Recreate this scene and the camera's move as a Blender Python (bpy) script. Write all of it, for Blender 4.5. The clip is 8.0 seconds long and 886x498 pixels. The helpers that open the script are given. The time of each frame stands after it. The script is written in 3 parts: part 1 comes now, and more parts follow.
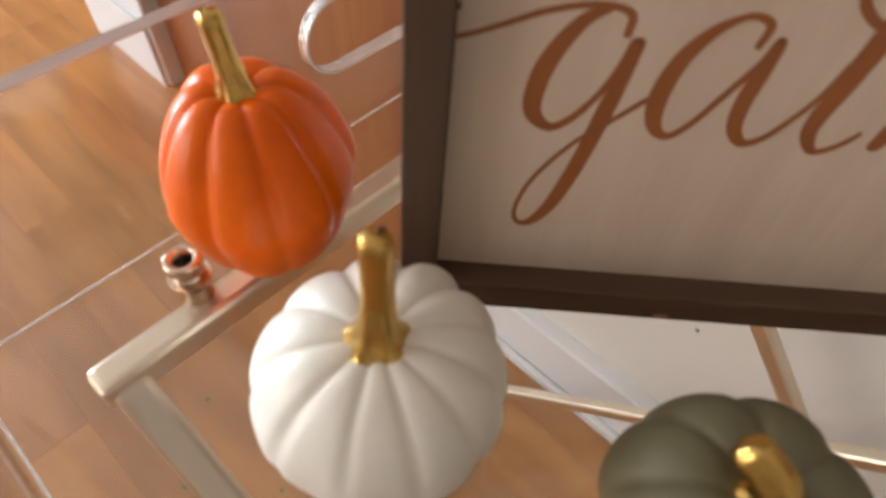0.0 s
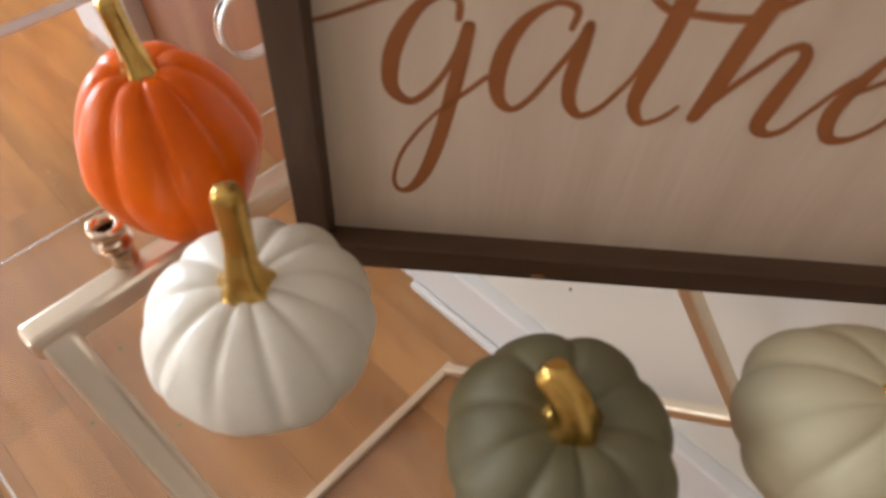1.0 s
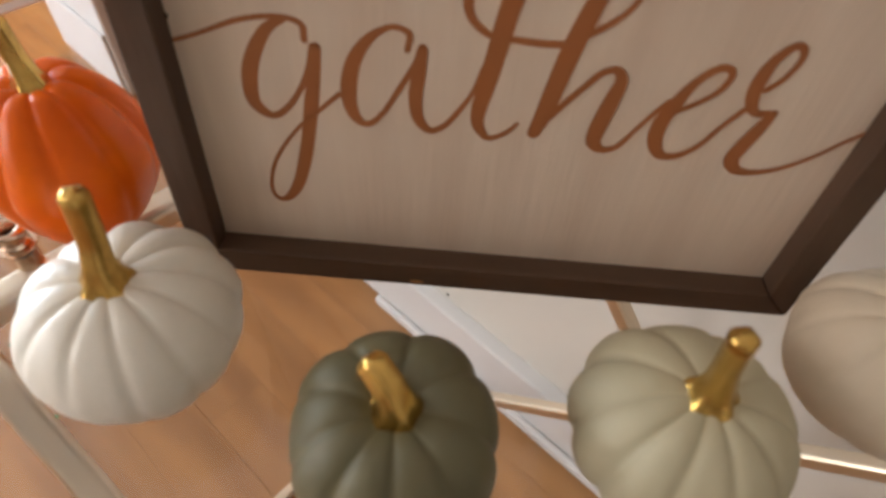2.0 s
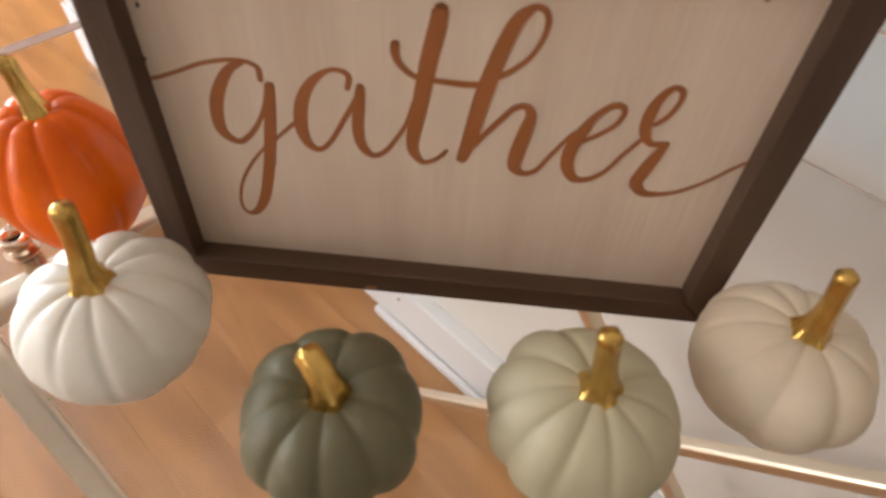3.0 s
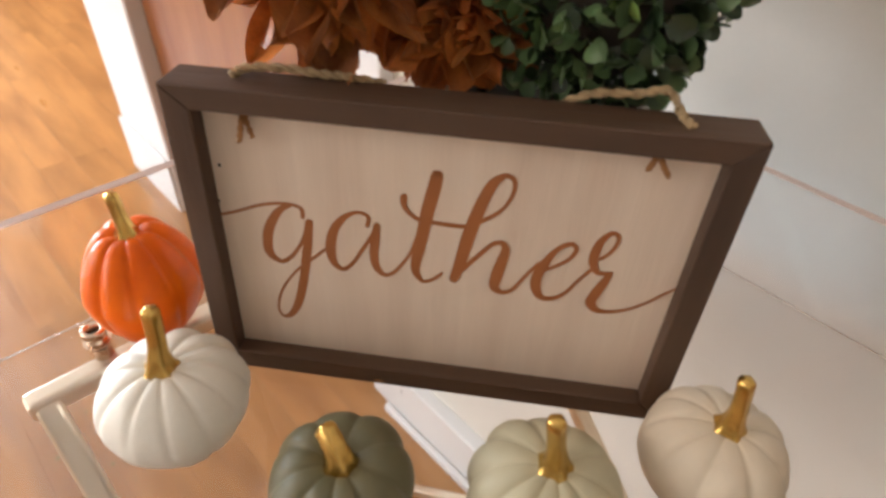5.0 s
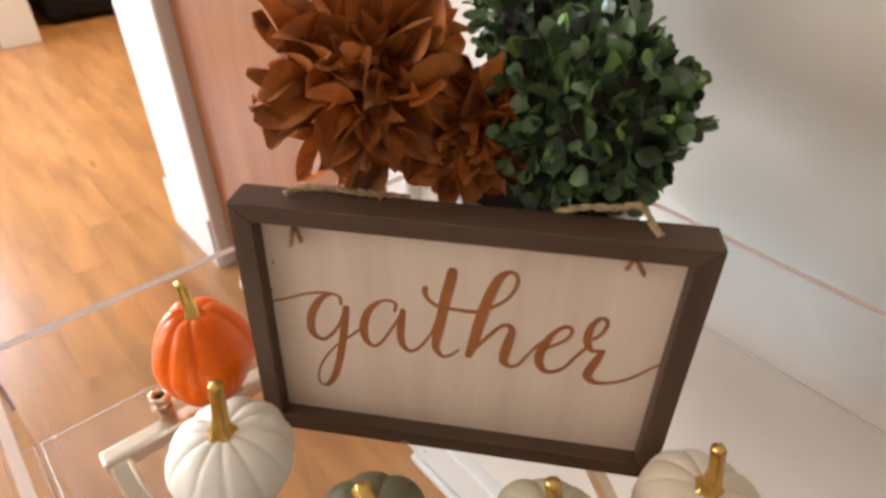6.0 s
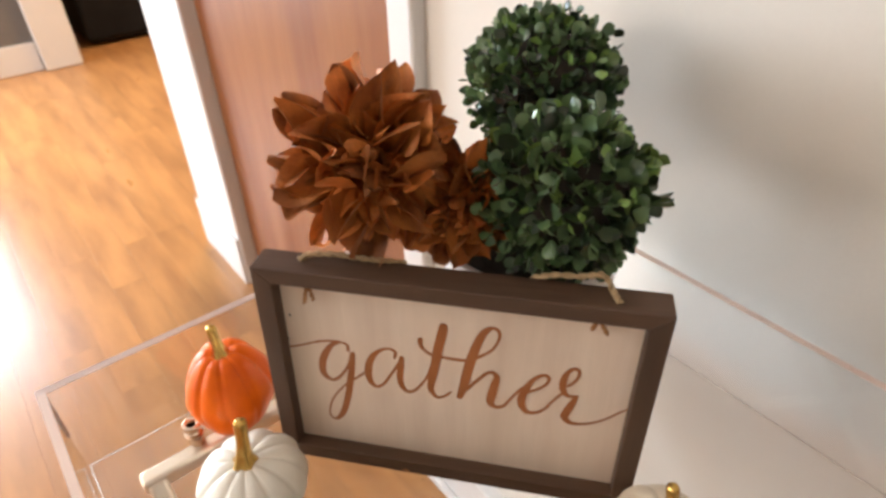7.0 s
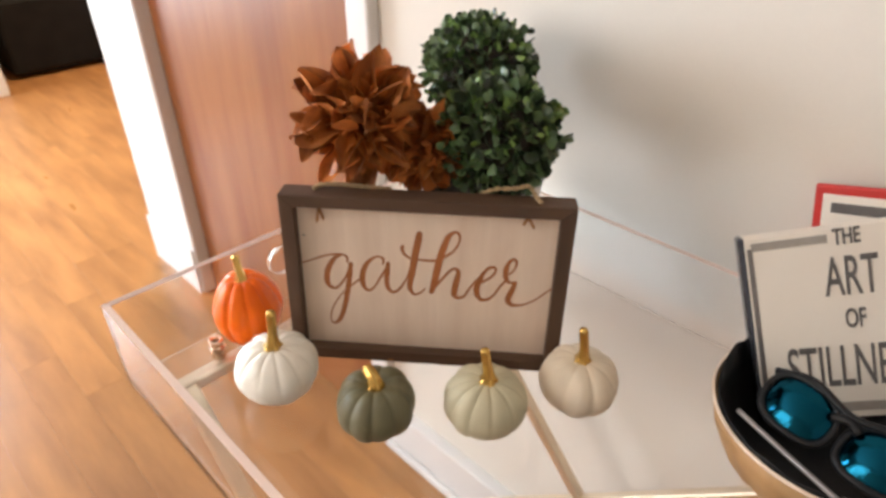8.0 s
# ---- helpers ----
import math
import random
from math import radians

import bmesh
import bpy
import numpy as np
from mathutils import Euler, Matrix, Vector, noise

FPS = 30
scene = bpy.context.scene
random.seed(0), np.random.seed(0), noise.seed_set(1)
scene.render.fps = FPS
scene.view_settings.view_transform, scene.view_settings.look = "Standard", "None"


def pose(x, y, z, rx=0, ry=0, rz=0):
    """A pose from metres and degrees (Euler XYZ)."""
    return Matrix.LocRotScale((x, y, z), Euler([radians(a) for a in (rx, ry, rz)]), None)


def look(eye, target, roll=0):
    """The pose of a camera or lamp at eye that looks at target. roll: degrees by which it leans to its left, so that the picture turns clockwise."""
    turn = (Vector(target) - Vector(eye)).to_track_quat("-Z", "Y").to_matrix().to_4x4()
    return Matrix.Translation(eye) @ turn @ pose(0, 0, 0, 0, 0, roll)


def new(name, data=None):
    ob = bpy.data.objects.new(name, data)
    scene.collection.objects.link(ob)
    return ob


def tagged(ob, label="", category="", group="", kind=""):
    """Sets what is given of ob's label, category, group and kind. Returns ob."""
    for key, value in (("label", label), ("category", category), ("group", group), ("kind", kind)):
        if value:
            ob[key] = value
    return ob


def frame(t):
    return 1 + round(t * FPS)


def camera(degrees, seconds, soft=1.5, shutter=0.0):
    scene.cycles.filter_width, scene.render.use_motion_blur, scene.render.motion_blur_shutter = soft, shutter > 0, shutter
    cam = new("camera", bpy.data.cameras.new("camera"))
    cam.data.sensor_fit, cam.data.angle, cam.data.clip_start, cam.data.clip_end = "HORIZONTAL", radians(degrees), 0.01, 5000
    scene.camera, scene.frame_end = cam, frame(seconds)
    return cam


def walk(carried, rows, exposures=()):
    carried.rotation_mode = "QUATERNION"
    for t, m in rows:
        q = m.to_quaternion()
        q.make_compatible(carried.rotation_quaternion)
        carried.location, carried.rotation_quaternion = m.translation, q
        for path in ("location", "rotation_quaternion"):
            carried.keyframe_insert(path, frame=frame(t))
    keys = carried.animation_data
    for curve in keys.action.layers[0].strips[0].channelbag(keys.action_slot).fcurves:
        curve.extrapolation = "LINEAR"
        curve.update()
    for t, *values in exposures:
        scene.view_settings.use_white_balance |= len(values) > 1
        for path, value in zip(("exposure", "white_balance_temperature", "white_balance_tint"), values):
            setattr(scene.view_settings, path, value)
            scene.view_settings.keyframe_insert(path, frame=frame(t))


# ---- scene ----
import itertools

cam = camera(71.7, 8.0, soft=3.0)
cam.data.dof.use_dof, cam.data.dof.focus_distance, cam.data.dof.aperture_fstop = True, 0.41, 10.5
# seconds, eye, turn
PATH = [
    (0, -0.0042, -0.1736, 0.8655, 37.15, -1.93, 43.45),
    (0.5, 0.0201, -0.1691, 0.8728, 36.61, -1.72, 43.48),
    (1, 0.0440, -0.1626, 0.8796, 36.78, -2.04, 43.29),
    (1.5, 0.0656, -0.1516, 0.8836, 37.36, -2.97, 43.12),
    (2, 0.0894, -0.1389, 0.8912, 38.52, -2.85, 43.41),
    (2.2, 0.0963, -0.1335, 0.8947, 38.74, -2.61, 43.34),
    (3.5, 0.1434, -0.1330, 0.9299, 40.95, -2.32, 45.66),
    (4, 0.1526, -0.1327, 0.9334, 43.30, -2.62, 45.61),
    (4.5, 0.1577, -0.1450, 0.9472, 46.22, -2.40, 46.86),
    (5, 0.1657, -0.1586, 0.9743, 48.88, -2.19, 47.17),
    (5.2, 0.1710, -0.1646, 0.9815, 49.70, -1.99, 47.32),
    (6.3, 0.1971, -0.1755, 1.0506, 53.33, -0.01, 49.31),
    (6.5, 0.2019, -0.1758, 1.0616, 53.18, -0.21, 50.00),
    (7, 0.2216, -0.1725, 1.0910, 53.45, 0.99, 50.96),
    (7.5, 0.2606, -0.2137, 1.0933, 54.69, 0.34, 48.06),
    (7.6, 0.2717, -0.2280, 1.0954, 54.40, 0.36, 46.54),
    (7.8, 0.3063, -0.2759, 1.1004, 55.47, -0.43, 44.87),
    (8, 0.3374, -0.3214, 1.1086, 56.57, -0.62, 44.21),
]
EXPOSURES = [(0.0, -0.52), (1.0, -0.48), (2.2, -0.47), (3.5, -0.08), (5.0, -0.09), (6.5, 0.03), (8.0, 0.10)]
walk(cam, [(t, pose(*p)) for t, *p in PATH], EXPOSURES)

TOP = 0.66          # height of the tray's floor
WALL = 0.272        # the face of the wall behind the table
CEIL = 2.55

# ---- light ----
world = bpy.data.worlds.new("world")
scene.world = world
world.use_nodes = True
wn = world.node_tree.nodes
sky = wn.new("ShaderNodeTexSky")
sky.sky_type, sky.sun_disc = "NISHITA", False
sky.sun_elevation, sky.sun_rotation = radians(35), radians(250)
wn["Background"].inputs["Strength"].default_value = 0.12
world.node_tree.links.new(sky.outputs[0], wn["Background"].inputs[0])


def area(name, eye, target, w, h, watts, colour):
    data = bpy.data.lights.new(name, "AREA")
    data.shape, data.size, data.size_y, data.energy, data.color = "RECTANGLE", w, h, watts, colour
    ob = new(name, data)
    ob.matrix_world = look(eye, target)
    return ob


area("west_window_light", (-3.43, -1.05, 1.03), (0, -0.85, 0.70), 1.2, 1.1, 142, (0.75, 0.87, 1.0))
area("south_window_light", (-1.6, -2.57, 1.5), (-1.0, 0, 0.9), 1.5, 1.3, 48, (1.0, 0.94, 0.91))
# Unseen warm fill added to brighten the far room's floor; no fixture there.
area("far_room_warm_fill", (-2.7, 1.2, 2.45), (-2.7, 0.6, 0), 0.6, 0.6, 60, (1.0, 0.70, 0.38))


# ---- materials ----
def mat(name, colour, rough=0.5, metal=0.0, vary=0.12, scale=12.0, bump=0.15, fine=160.0, tint=None, stretch=(1, 1, 1), island=0.0, coat=0.0, spec=0.5):
    m = bpy.data.materials.new(name)
    m.use_nodes = True
    n, l = m.node_tree.nodes, m.node_tree.links
    b = n["Principled BSDF"]
    b.inputs["Metallic"].default_value = metal
    b.inputs["Coat Weight"].default_value = coat
    b.inputs["Specular IOR Level"].default_value = spec
    co = n.new("ShaderNodeTexCoord")
    mp = n.new("ShaderNodeMapping")
    mp.inputs["Scale"].default_value = stretch
    l.new(co.outputs["Object"], mp.inputs["Vector"])
    big = n.new("ShaderNodeTexNoise")
    big.inputs["Scale"].default_value, big.inputs["Detail"].default_value = scale, 4
    sm = n.new("ShaderNodeTexNoise")
    sm.inputs["Scale"].default_value, sm.inputs["Detail"].default_value = fine, 5
    for q in (big, sm):
        l.new(mp.outputs[0], q.inputs["Vector"])
    mix = n.new("ShaderNodeMix")
    mix.data_type = "RGBA"
    mix.inputs[6].default_value = (*colour, 1)
    t = tint or tuple(c * (1 - 2.2 * vary) for c in colour)
    mix.inputs[7].default_value = (*t, 1)
    ramp = n.new("ShaderNodeMapRange")
    ramp.inputs[1].default_value, ramp.inputs[2].default_value = 0.35, 0.75
    l.new(big.outputs["Fac"], ramp.inputs[0])
    l.new(ramp.outputs[0], mix.inputs[0])
    hsv = n.new("ShaderNodeHueSaturation")
    val = n.new("ShaderNodeMapRange")
    val.inputs[3].default_value, val.inputs[4].default_value = 1 - vary, 1 + vary
    l.new(sm.outputs["Fac"], val.inputs[0])
    last = val.outputs[0]
    if island:
        info = n.new("ShaderNodeObjectInfo")
        geo = n.new("ShaderNodeNewGeometry")
        add = n.new("ShaderNodeMath")
        add.operation = "ADD"
        l.new(info.outputs["Random"], add.inputs[0])
        l.new(geo.outputs["Random Per Island"], add.inputs[1])
        fr = n.new("ShaderNodeMath")
        fr.operation = "FRACT"
        l.new(add.outputs[0], fr.inputs[0])
        rng = n.new("ShaderNodeMapRange")
        rng.inputs[3].default_value, rng.inputs[4].default_value = 1 - island, 1 + island
        l.new(fr.outputs[0], rng.inputs[0])
        mul = n.new("ShaderNodeMath")
        mul.operation = "MULTIPLY"
        l.new(rng.outputs[0], mul.inputs[0])
        l.new(last, mul.inputs[1])
        last = mul.outputs[0]
    l.new(last, hsv.inputs["Value"])
    l.new(mix.outputs[2], hsv.inputs["Color"])
    l.new(hsv.outputs[0], b.inputs["Base Color"])
    rr = n.new("ShaderNodeMapRange")
    rr.inputs[3].default_value, rr.inputs[4].default_value = max(0.02, rough * 0.8), min(1, rough * 1.2)
    l.new(big.outputs["Fac"], rr.inputs[0])
    l.new(rr.outputs[0], b.inputs["Roughness"])
    bp = n.new("ShaderNodeBump")
    bp.inputs["Strength"].default_value, bp.inputs["Distance"].default_value = bump, 0.002
    l.new(sm.outputs["Fac"], bp.inputs["Height"])
    l.new(bp.outputs[0], b.inputs["Normal"])
    return m


def glass(name, colour=(1, 1, 1), ior=1.49, rough=0.0):
    m = bpy.data.materials.new(name)
    m.use_nodes = True
    b = m.node_tree.nodes["Principled BSDF"]
    b.inputs["Base Color"].default_value = (*colour, 1)
    b.inputs["Transmission Weight"].default_value, b.inputs["IOR"].default_value, b.inputs["Roughness"].default_value = 1, ior, rough
    return m


M_WALL = mat("wall_paint", (0.69, 0.640, 0.562), 0.75, vary=0.02, scale=2, bump=0.12, fine=300)
M_WHITE = mat("white_trim_paint", (0.73, 0.705, 0.68), 0.40, vary=0.02, scale=3, bump=0.05)
M_CEIL = mat("ceiling_paint", (0.8, 0.79, 0.76), 0.9, vary=0.02, scale=2)
M_DOOR = mat("stained_door_wood", (0.30, 0.115, 0.036), 0.40, vary=0.12, scale=3, fine=40, stretch=(6, 6, 0.5), tint=(0.22, 0.072, 0.026), spec=0.3)
M_FLOOR = mat("oak_floor", (0.465, 0.228, 0.086), 0.30, vary=0.07, scale=2.6, fine=26, bump=0.03, stretch=(1.2, 6.0, 1), tint=(0.285, 0.130, 0.050), island=0.06, spec=0.45)
fn, fl = M_FLOOR.node_tree.nodes, M_FLOOR.node_tree.links
f_info, f_mul = fn.new("ShaderNodeObjectInfo"), fn.new("ShaderNodeVectorMath")
f_mul.operation = "SCALE"
f_mul.inputs[0].default_value, f_mul.inputs["Scale"].default_value = (37, 11, 5), 1
fl.new(f_info.outputs["Random"], f_mul.inputs["Scale"])
fl.new(f_mul.outputs[0], [q for q in fn if q.type == "MAPPING"][0].inputs["Location"])
M_JOINT = mat("floor_joint", (0.30, 0.15, 0.065), 0.6)
M_ACRYLIC = glass("clear_acrylic", (0.985, 0.985, 0.985), 1.36)
M_EDGE = glass("sawn_acrylic_edge", (0.80, 0.65, 0.58), 1.49, 0.3)
M_EDGE.node_tree.nodes["Principled BSDF"].inputs["Transmission Weight"].default_value = 0.45
# Metal in place of clear acrylic, so that thin edges come out bright.
M_BRIGHT_EDGE = mat("bright_metallic_edge", (0.86, 0.83, 0.79), 0.10, 0.75, vary=0.05, scale=120, bump=0.5, fine=420)
# Grey tint holds the dark inner reflection at the corner seams.
M_SEAM_DARK = glass("dark_reflection_seam", (0.42, 0.36, 0.36), 1.49, 0.25)
# Same sawn edge, with the pinkish reflection along front and back put into colour.
M_EDGE_REFLECT = glass("reflection_tinted_sawn_edge", (0.90, 0.72, 0.62), 1.45, 0.4)
M_EDGE_REFLECT.node_tree.nodes["Principled BSDF"].inputs["Transmission Weight"].default_value = 0.15
M_BRASS = mat("champagne_metal", (0.80, 0.68, 0.52), 0.30, 0.9, vary=0.02, scale=14, bump=0.01, tint=(0.74, 0.62, 0.46))
M_STEEL = mat("bolt_steel", (0.72, 0.55, 0.42), 0.24, 1.0, vary=0.06)
M_FRAME = mat("walnut_stained_wood", (0.108, 0.057, 0.031), 0.6, vary=0.20, scale=25, fine=140, bump=0.4, stretch=(0.12, 1, 1), tint=(0.058, 0.030, 0.017))
M_FRAME_UP = mat("walnut_stained_upright", (0.108, 0.057, 0.031), 0.6, vary=0.20, scale=25, fine=140, bump=0.4, stretch=(1, 1, 0.12), tint=(0.058, 0.030, 0.017))
M_BOARD = mat("whitewashed_board", (0.78, 0.64, 0.51), 0.7, vary=0.035, scale=9, fine=90, bump=0.14, stretch=(5, 5, 0.35), tint=(0.68, 0.53, 0.41))
M_INK = mat("copper_lettering", (0.385, 0.132, 0.040), 0.5, vary=0.06, scale=40, bump=0.1)
M_KNOT = mat("copper_twine", (0.46, 0.21, 0.075), 0.8, vary=0.2, scale=200, fine=900, bump=0.6)
M_TWINE = mat("jute_twine", (0.52, 0.36, 0.19), 0.85, vary=0.2, scale=200, fine=900, bump=0.6)
M_ORANGE = mat("orange_pumpkin_paint", (0.86, 0.150, 0.003), 0.32, vary=0.07, scale=34, bump=0.14, tint=(0.78, 0.105, 0.002), spec=0.26)
M_CREAM = mat("white_pumpkin_paint", (0.84, 0.79, 0.68), 0.38, vary=0.05, scale=38, bump=0.12)
M_GREEN = mat("olive_pumpkin_paint", (0.142, 0.127, 0.064), 0.50, vary=0.06, scale=40, bump=0.15)
M_SAGE = mat("sage_pumpkin_paint", (0.53, 0.48, 0.32), 0.55, vary=0.04, scale=30, bump=0.12)
M_IVORY = mat("ivory_pumpkin_paint", (0.74, 0.63, 0.475), 0.55, vary=0.04, scale=30, bump=0.12)
M_GOLD = mat("gold_leaf_paint", (0.70, 0.45, 0.13), 0.25, 1.0, vary=0.14, scale=60, fine=300, bump=0.10)
M_LEAF = mat("boxwood_leaf", (0.098, 0.158, 0.062), 0.33, vary=0.2, scale=30, island=0.85, tint=(0.018, 0.040, 0.020), spec=0.6)
# Light yellow-green; the balls' lit upper side is put into this colour.
M_LIT_LEAF = mat("lit_boxwood_leaf", (0.22, 0.34, 0.085), 0.3, vary=0.15, scale=30, island=0.35, tint=(0.10, 0.20, 0.05), spec=0.7)
M_PETAL = mat("rust_petal_silk", (0.60, 0.212, 0.046), 0.50, vary=0.24, scale=45, fine=420, bump=0.5, island=0.42, tint=(0.26, 0.062, 0.014))
M_FLAKE = mat("green_glitter", (0.05, 0.42, 0.20), 0.2, 0.6)
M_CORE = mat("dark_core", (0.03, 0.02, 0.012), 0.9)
M_POT = mat("white_ceramic", (0.80, 0.78, 0.74), 0.25, vary=0.02)
M_PAGE = mat("book_cover_paper", (0.80, 0.74, 0.65), 0.55, vary=0.02, scale=10)
M_BLACK = mat("black_plastic", (0.008, 0.008, 0.009), 0.42, vary=0.1, spec=0.25)
M_GREYINK = mat("grey_ink", (0.13, 0.12, 0.115), 0.6)
M_FADED = mat("faded_ink", (0.36, 0.33, 0.29), 0.6)
M_SPINE = mat("foil_spine", (0.10, 0.11, 0.14), 0.18, 0.8, vary=0.1)
M_RED = mat("red_paint", (0.55, 0.025, 0.02), 0.35, vary=0.05)
M_BASKET = mat("natural_wood_bowl", (0.46, 0.27, 0.115), 0.5, vary=0.15, scale=20, fine=120, stretch=(1, 1, 0.15), bump=0.4)
M_LENS = mat("blue_mirror_lens", (0.004, 0.060, 0.098), 0.12, 1.0, vary=0.05)
M_TEMPLE = mat("grey_metal_arm", (0.24, 0.225, 0.22), 0.35, 0.6)
M_DARK = mat("black_upholstery", (0.010, 0.009, 0.009), 0.6, vary=0.2, spec=0.15)
M_GREYWALL = mat("grey_wall_paint", (0.16, 0.15, 0.14), 0.8, vary=0.03)


# ---- builders ----
def mesh_ob(name, bm, material, smooth=False):
    data = bpy.data.meshes.new(name)
    bm.normal_update()
    bm.to_mesh(data)
    bm.free()
    data.materials.append(material)
    if smooth:
        for p in data.polygons:
            p.use_smooth = True
    return new(name, data)


def part(name, bm, material, parent, label="", smooth=False):
    ob = mesh_ob(name, bm, material, smooth)
    ob.parent = parent
    return tagged(ob, label)


def thing(name, label, category, m=None, group="", kind=""):
    ob = new(name)
    ob.empty_display_size = 0.02
    if m is not None:
        ob.matrix_basis = m
    return tagged(ob, label, category, group, kind)


def box(x0, x1, y0, y1, z0, z1, bevel=0.0, seg=2):
    bm = bmesh.new()
    bmesh.ops.create_cube(bm, size=1, matrix=Matrix.Translation(((x0 + x1) / 2, (y0 + y1) / 2, (z0 + z1) / 2)) @ Matrix.Diagonal((x1 - x0, y1 - y0, z1 - z0, 1)))
    if bevel:
        bmesh.ops.bevel(bm, geom=bm.edges[:], offset=bevel, segments=seg, affect="EDGES", profile=0.5)
    return bm


def merged(*bms):
    out = bmesh.new()
    for b in bms:
        me = bpy.data.meshes.new("tmp")
        b.to_mesh(me)
        b.free()
        out.from_mesh(me)
        bpy.data.meshes.remove(me)
    return out


def tube(points, radii, sides=12, flat=1.0, cap=True, ref=Vector((0, 0, 1))):
    """A swept tube through points; flat squeezes it across its second axis."""
    bm = bmesh.new()
    pts = [Vector(p) for p in points]
    rings = []
    for i, p in enumerate(pts):
        d = (pts[min(i + 1, len(pts) - 1)] - pts[max(i - 1, 0)]).normalized()
        r = ref if abs(d.dot(ref)) < 0.95 else Vector((0, 1, 0))
        a = d.cross(r).normalized()
        b = a.cross(d).normalized()
        rad = radii[i] if isinstance(radii, (list, tuple)) else radii
        rings.append([bm.verts.new(p + rad * (math.cos(2 * math.pi * k / sides) * a + flat * math.sin(2 * math.pi * k / sides) * b)) for k in range(sides)])
    for r0, r1 in zip(rings, rings[1:]):
        for k in range(sides):
            bm.faces.new((r0[k], r0[(k + 1) % sides], r1[(k + 1) % sides], r1[k]))
    if cap:
        bm.faces.new(rings[0][::-1])
        bm.faces.new(rings[-1])
    bmesh.ops.recalc_face_normals(bm, faces=bm.faces[:])
    return bm


def lathe(profile, sides=48, close=False):
    bm = bmesh.new()
    rings = [[bm.verts.new((r * math.cos(2 * math.pi * k / sides), r * math.sin(2 * math.pi * k / sides), z)) for k in range(sides)] for r, z in profile]
    if close:
        rings.append(rings[0])
    for r0, r1 in zip(rings, rings[1:]):
        for k in range(sides):
            bm.faces.new((r0[k], r0[(k + 1) % sides], r1[(k + 1) % sides], r1[k]))
    if not close:
        bm.faces.new(rings[0][::-1])
        bm.faces.new(rings[-1])
    bmesh.ops.recalc_face_normals(bm, faces=bm.faces[:])
    return bm


def smooth_line(pts, steps=6):
    """Catmull-Rom through the points."""
    p = [Vector(q) for q in pts]
    p = [2 * p[0] - p[1]] + p + [2 * p[-1] - p[-2]]
    out = []
    for i in range(1, len(p) - 2):
        for s in range(steps):
            t = s / steps
            out.append(0.5 * (2 * p[i] + (p[i + 1] - p[i - 1]) * t + (2 * p[i - 1] - 5 * p[i] + 4 * p[i + 1] - p[i + 2]) * t * t + (3 * p[i] - p[i - 1] - 3 * p[i + 1] + p[i + 2]) * t ** 3))
    out.append(p[-2])
    return out


# ---- the room ----
floor = tagged(mesh_ob("floor", box(-5.2, 2.6, -2.7, 3.0, -0.12, -0.006), M_JOINT), "warm honey oak plank floor with satin varnish", "floor", kind="structure")
tagged(mesh_ob("ceiling", box(-5.2, 2.6, -2.7, 3.0, CEIL, CEIL + 0.1), M_CEIL), "plain white painted ceiling", "ceiling", kind="structure")

DOOR_X0, DOOR_X1, DOOR_H = -1.152, -0.418, 2.04
END_X = -1.44
wall_n = merged(box(DOOR_X1, 2.5, WALL, WALL + 0.12, 0, CEIL), box(END_X + 0.02, DOOR_X0 - 0.001, WALL, WALL + 0.12, 0, CEIL), box(DOOR_X0, DOOR_X1, WALL, WALL + 0.12, DOOR_H, CEIL))
tagged(mesh_ob("wall_north", wall_n, M_WALL), "cream painted wall behind the tray table", "wall", kind="structure")
tagged(mesh_ob("wall_east", box(2.5, 2.6, -2.7, 3.0, 0, CEIL), M_WALL), "cream painted wall", "wall", kind="structure")
south = merged(box(-5.2, -2.4, -2.7, -2.6, 0, CEIL), box(-0.8, 2.5, -2.7, -2.6, 0, CEIL), box(-2.4, -0.8, -2.7, -2.6, 0, 0.8), box(-2.4, -0.8, -2.7, -2.6, 2.2, CEIL))
tagged(mesh_ob("wall_south", south, M_WALL), "cream painted wall with a window opening", "wall", kind="structure")
west = merged(box(-3.57, -3.45, -2.6, -1.65, 0, CEIL), box(-3.57, -3.45, -0.44, 0.17, 0, CEIL), box(-3.57, -3.45, -1.65, -0.44, 0, 0.5), box(-3.57, -3.45, -1.65, -0.44, 1.60, CEIL), box(-3.57, -3.45, 1.6, 3.0, 0, CEIL), box(-3.57, -3.45, 0.17, 1.6, 2.1, CEIL))
tagged(mesh_ob("wall_west", west, M_GREYWALL), "dark grey painted wall of the far room", "wall", kind="structure")
tagged(mesh_ob("wall_far", box(-5.2, -5.1, -2.6, 3.0, 0, CEIL), M_GREYWALL), "dark wall beyond the far opening", "wall", kind="structure")
tagged(mesh_ob("wall_back", box(-5.1, 2.5, 2.9, 3.0, 0, CEIL), M_WALL), "cream wall closing the far room", "wall", kind="structure")
tagged(mesh_ob("wall_cross", box(-0.3, -0.2, WALL + 0.12, 2.9, 0, CEIL), M_WALL), "cream wall behind the door", "wall", kind="structure")


def baseboard(name, x0, x1, y0, y1, h):
    bm = box(x0, x1, y0, y1, 0, h, 0.004)
    return tagged(mesh_ob(name, bm, M_WHITE), "white painted wooden baseboard", "baseboard", kind="structure")


baseboard("baseboard", -0.3655, 2.5, WALL - 0.024, WALL + 0.001, 0.115)
baseboard("baseboard", -0.3655, 2.5, WALL - 0.036, WALL - 0.0245, 0.020)
baseboard("baseboard", -3.451, -3.436, -2.6, 0.16, 0.14)

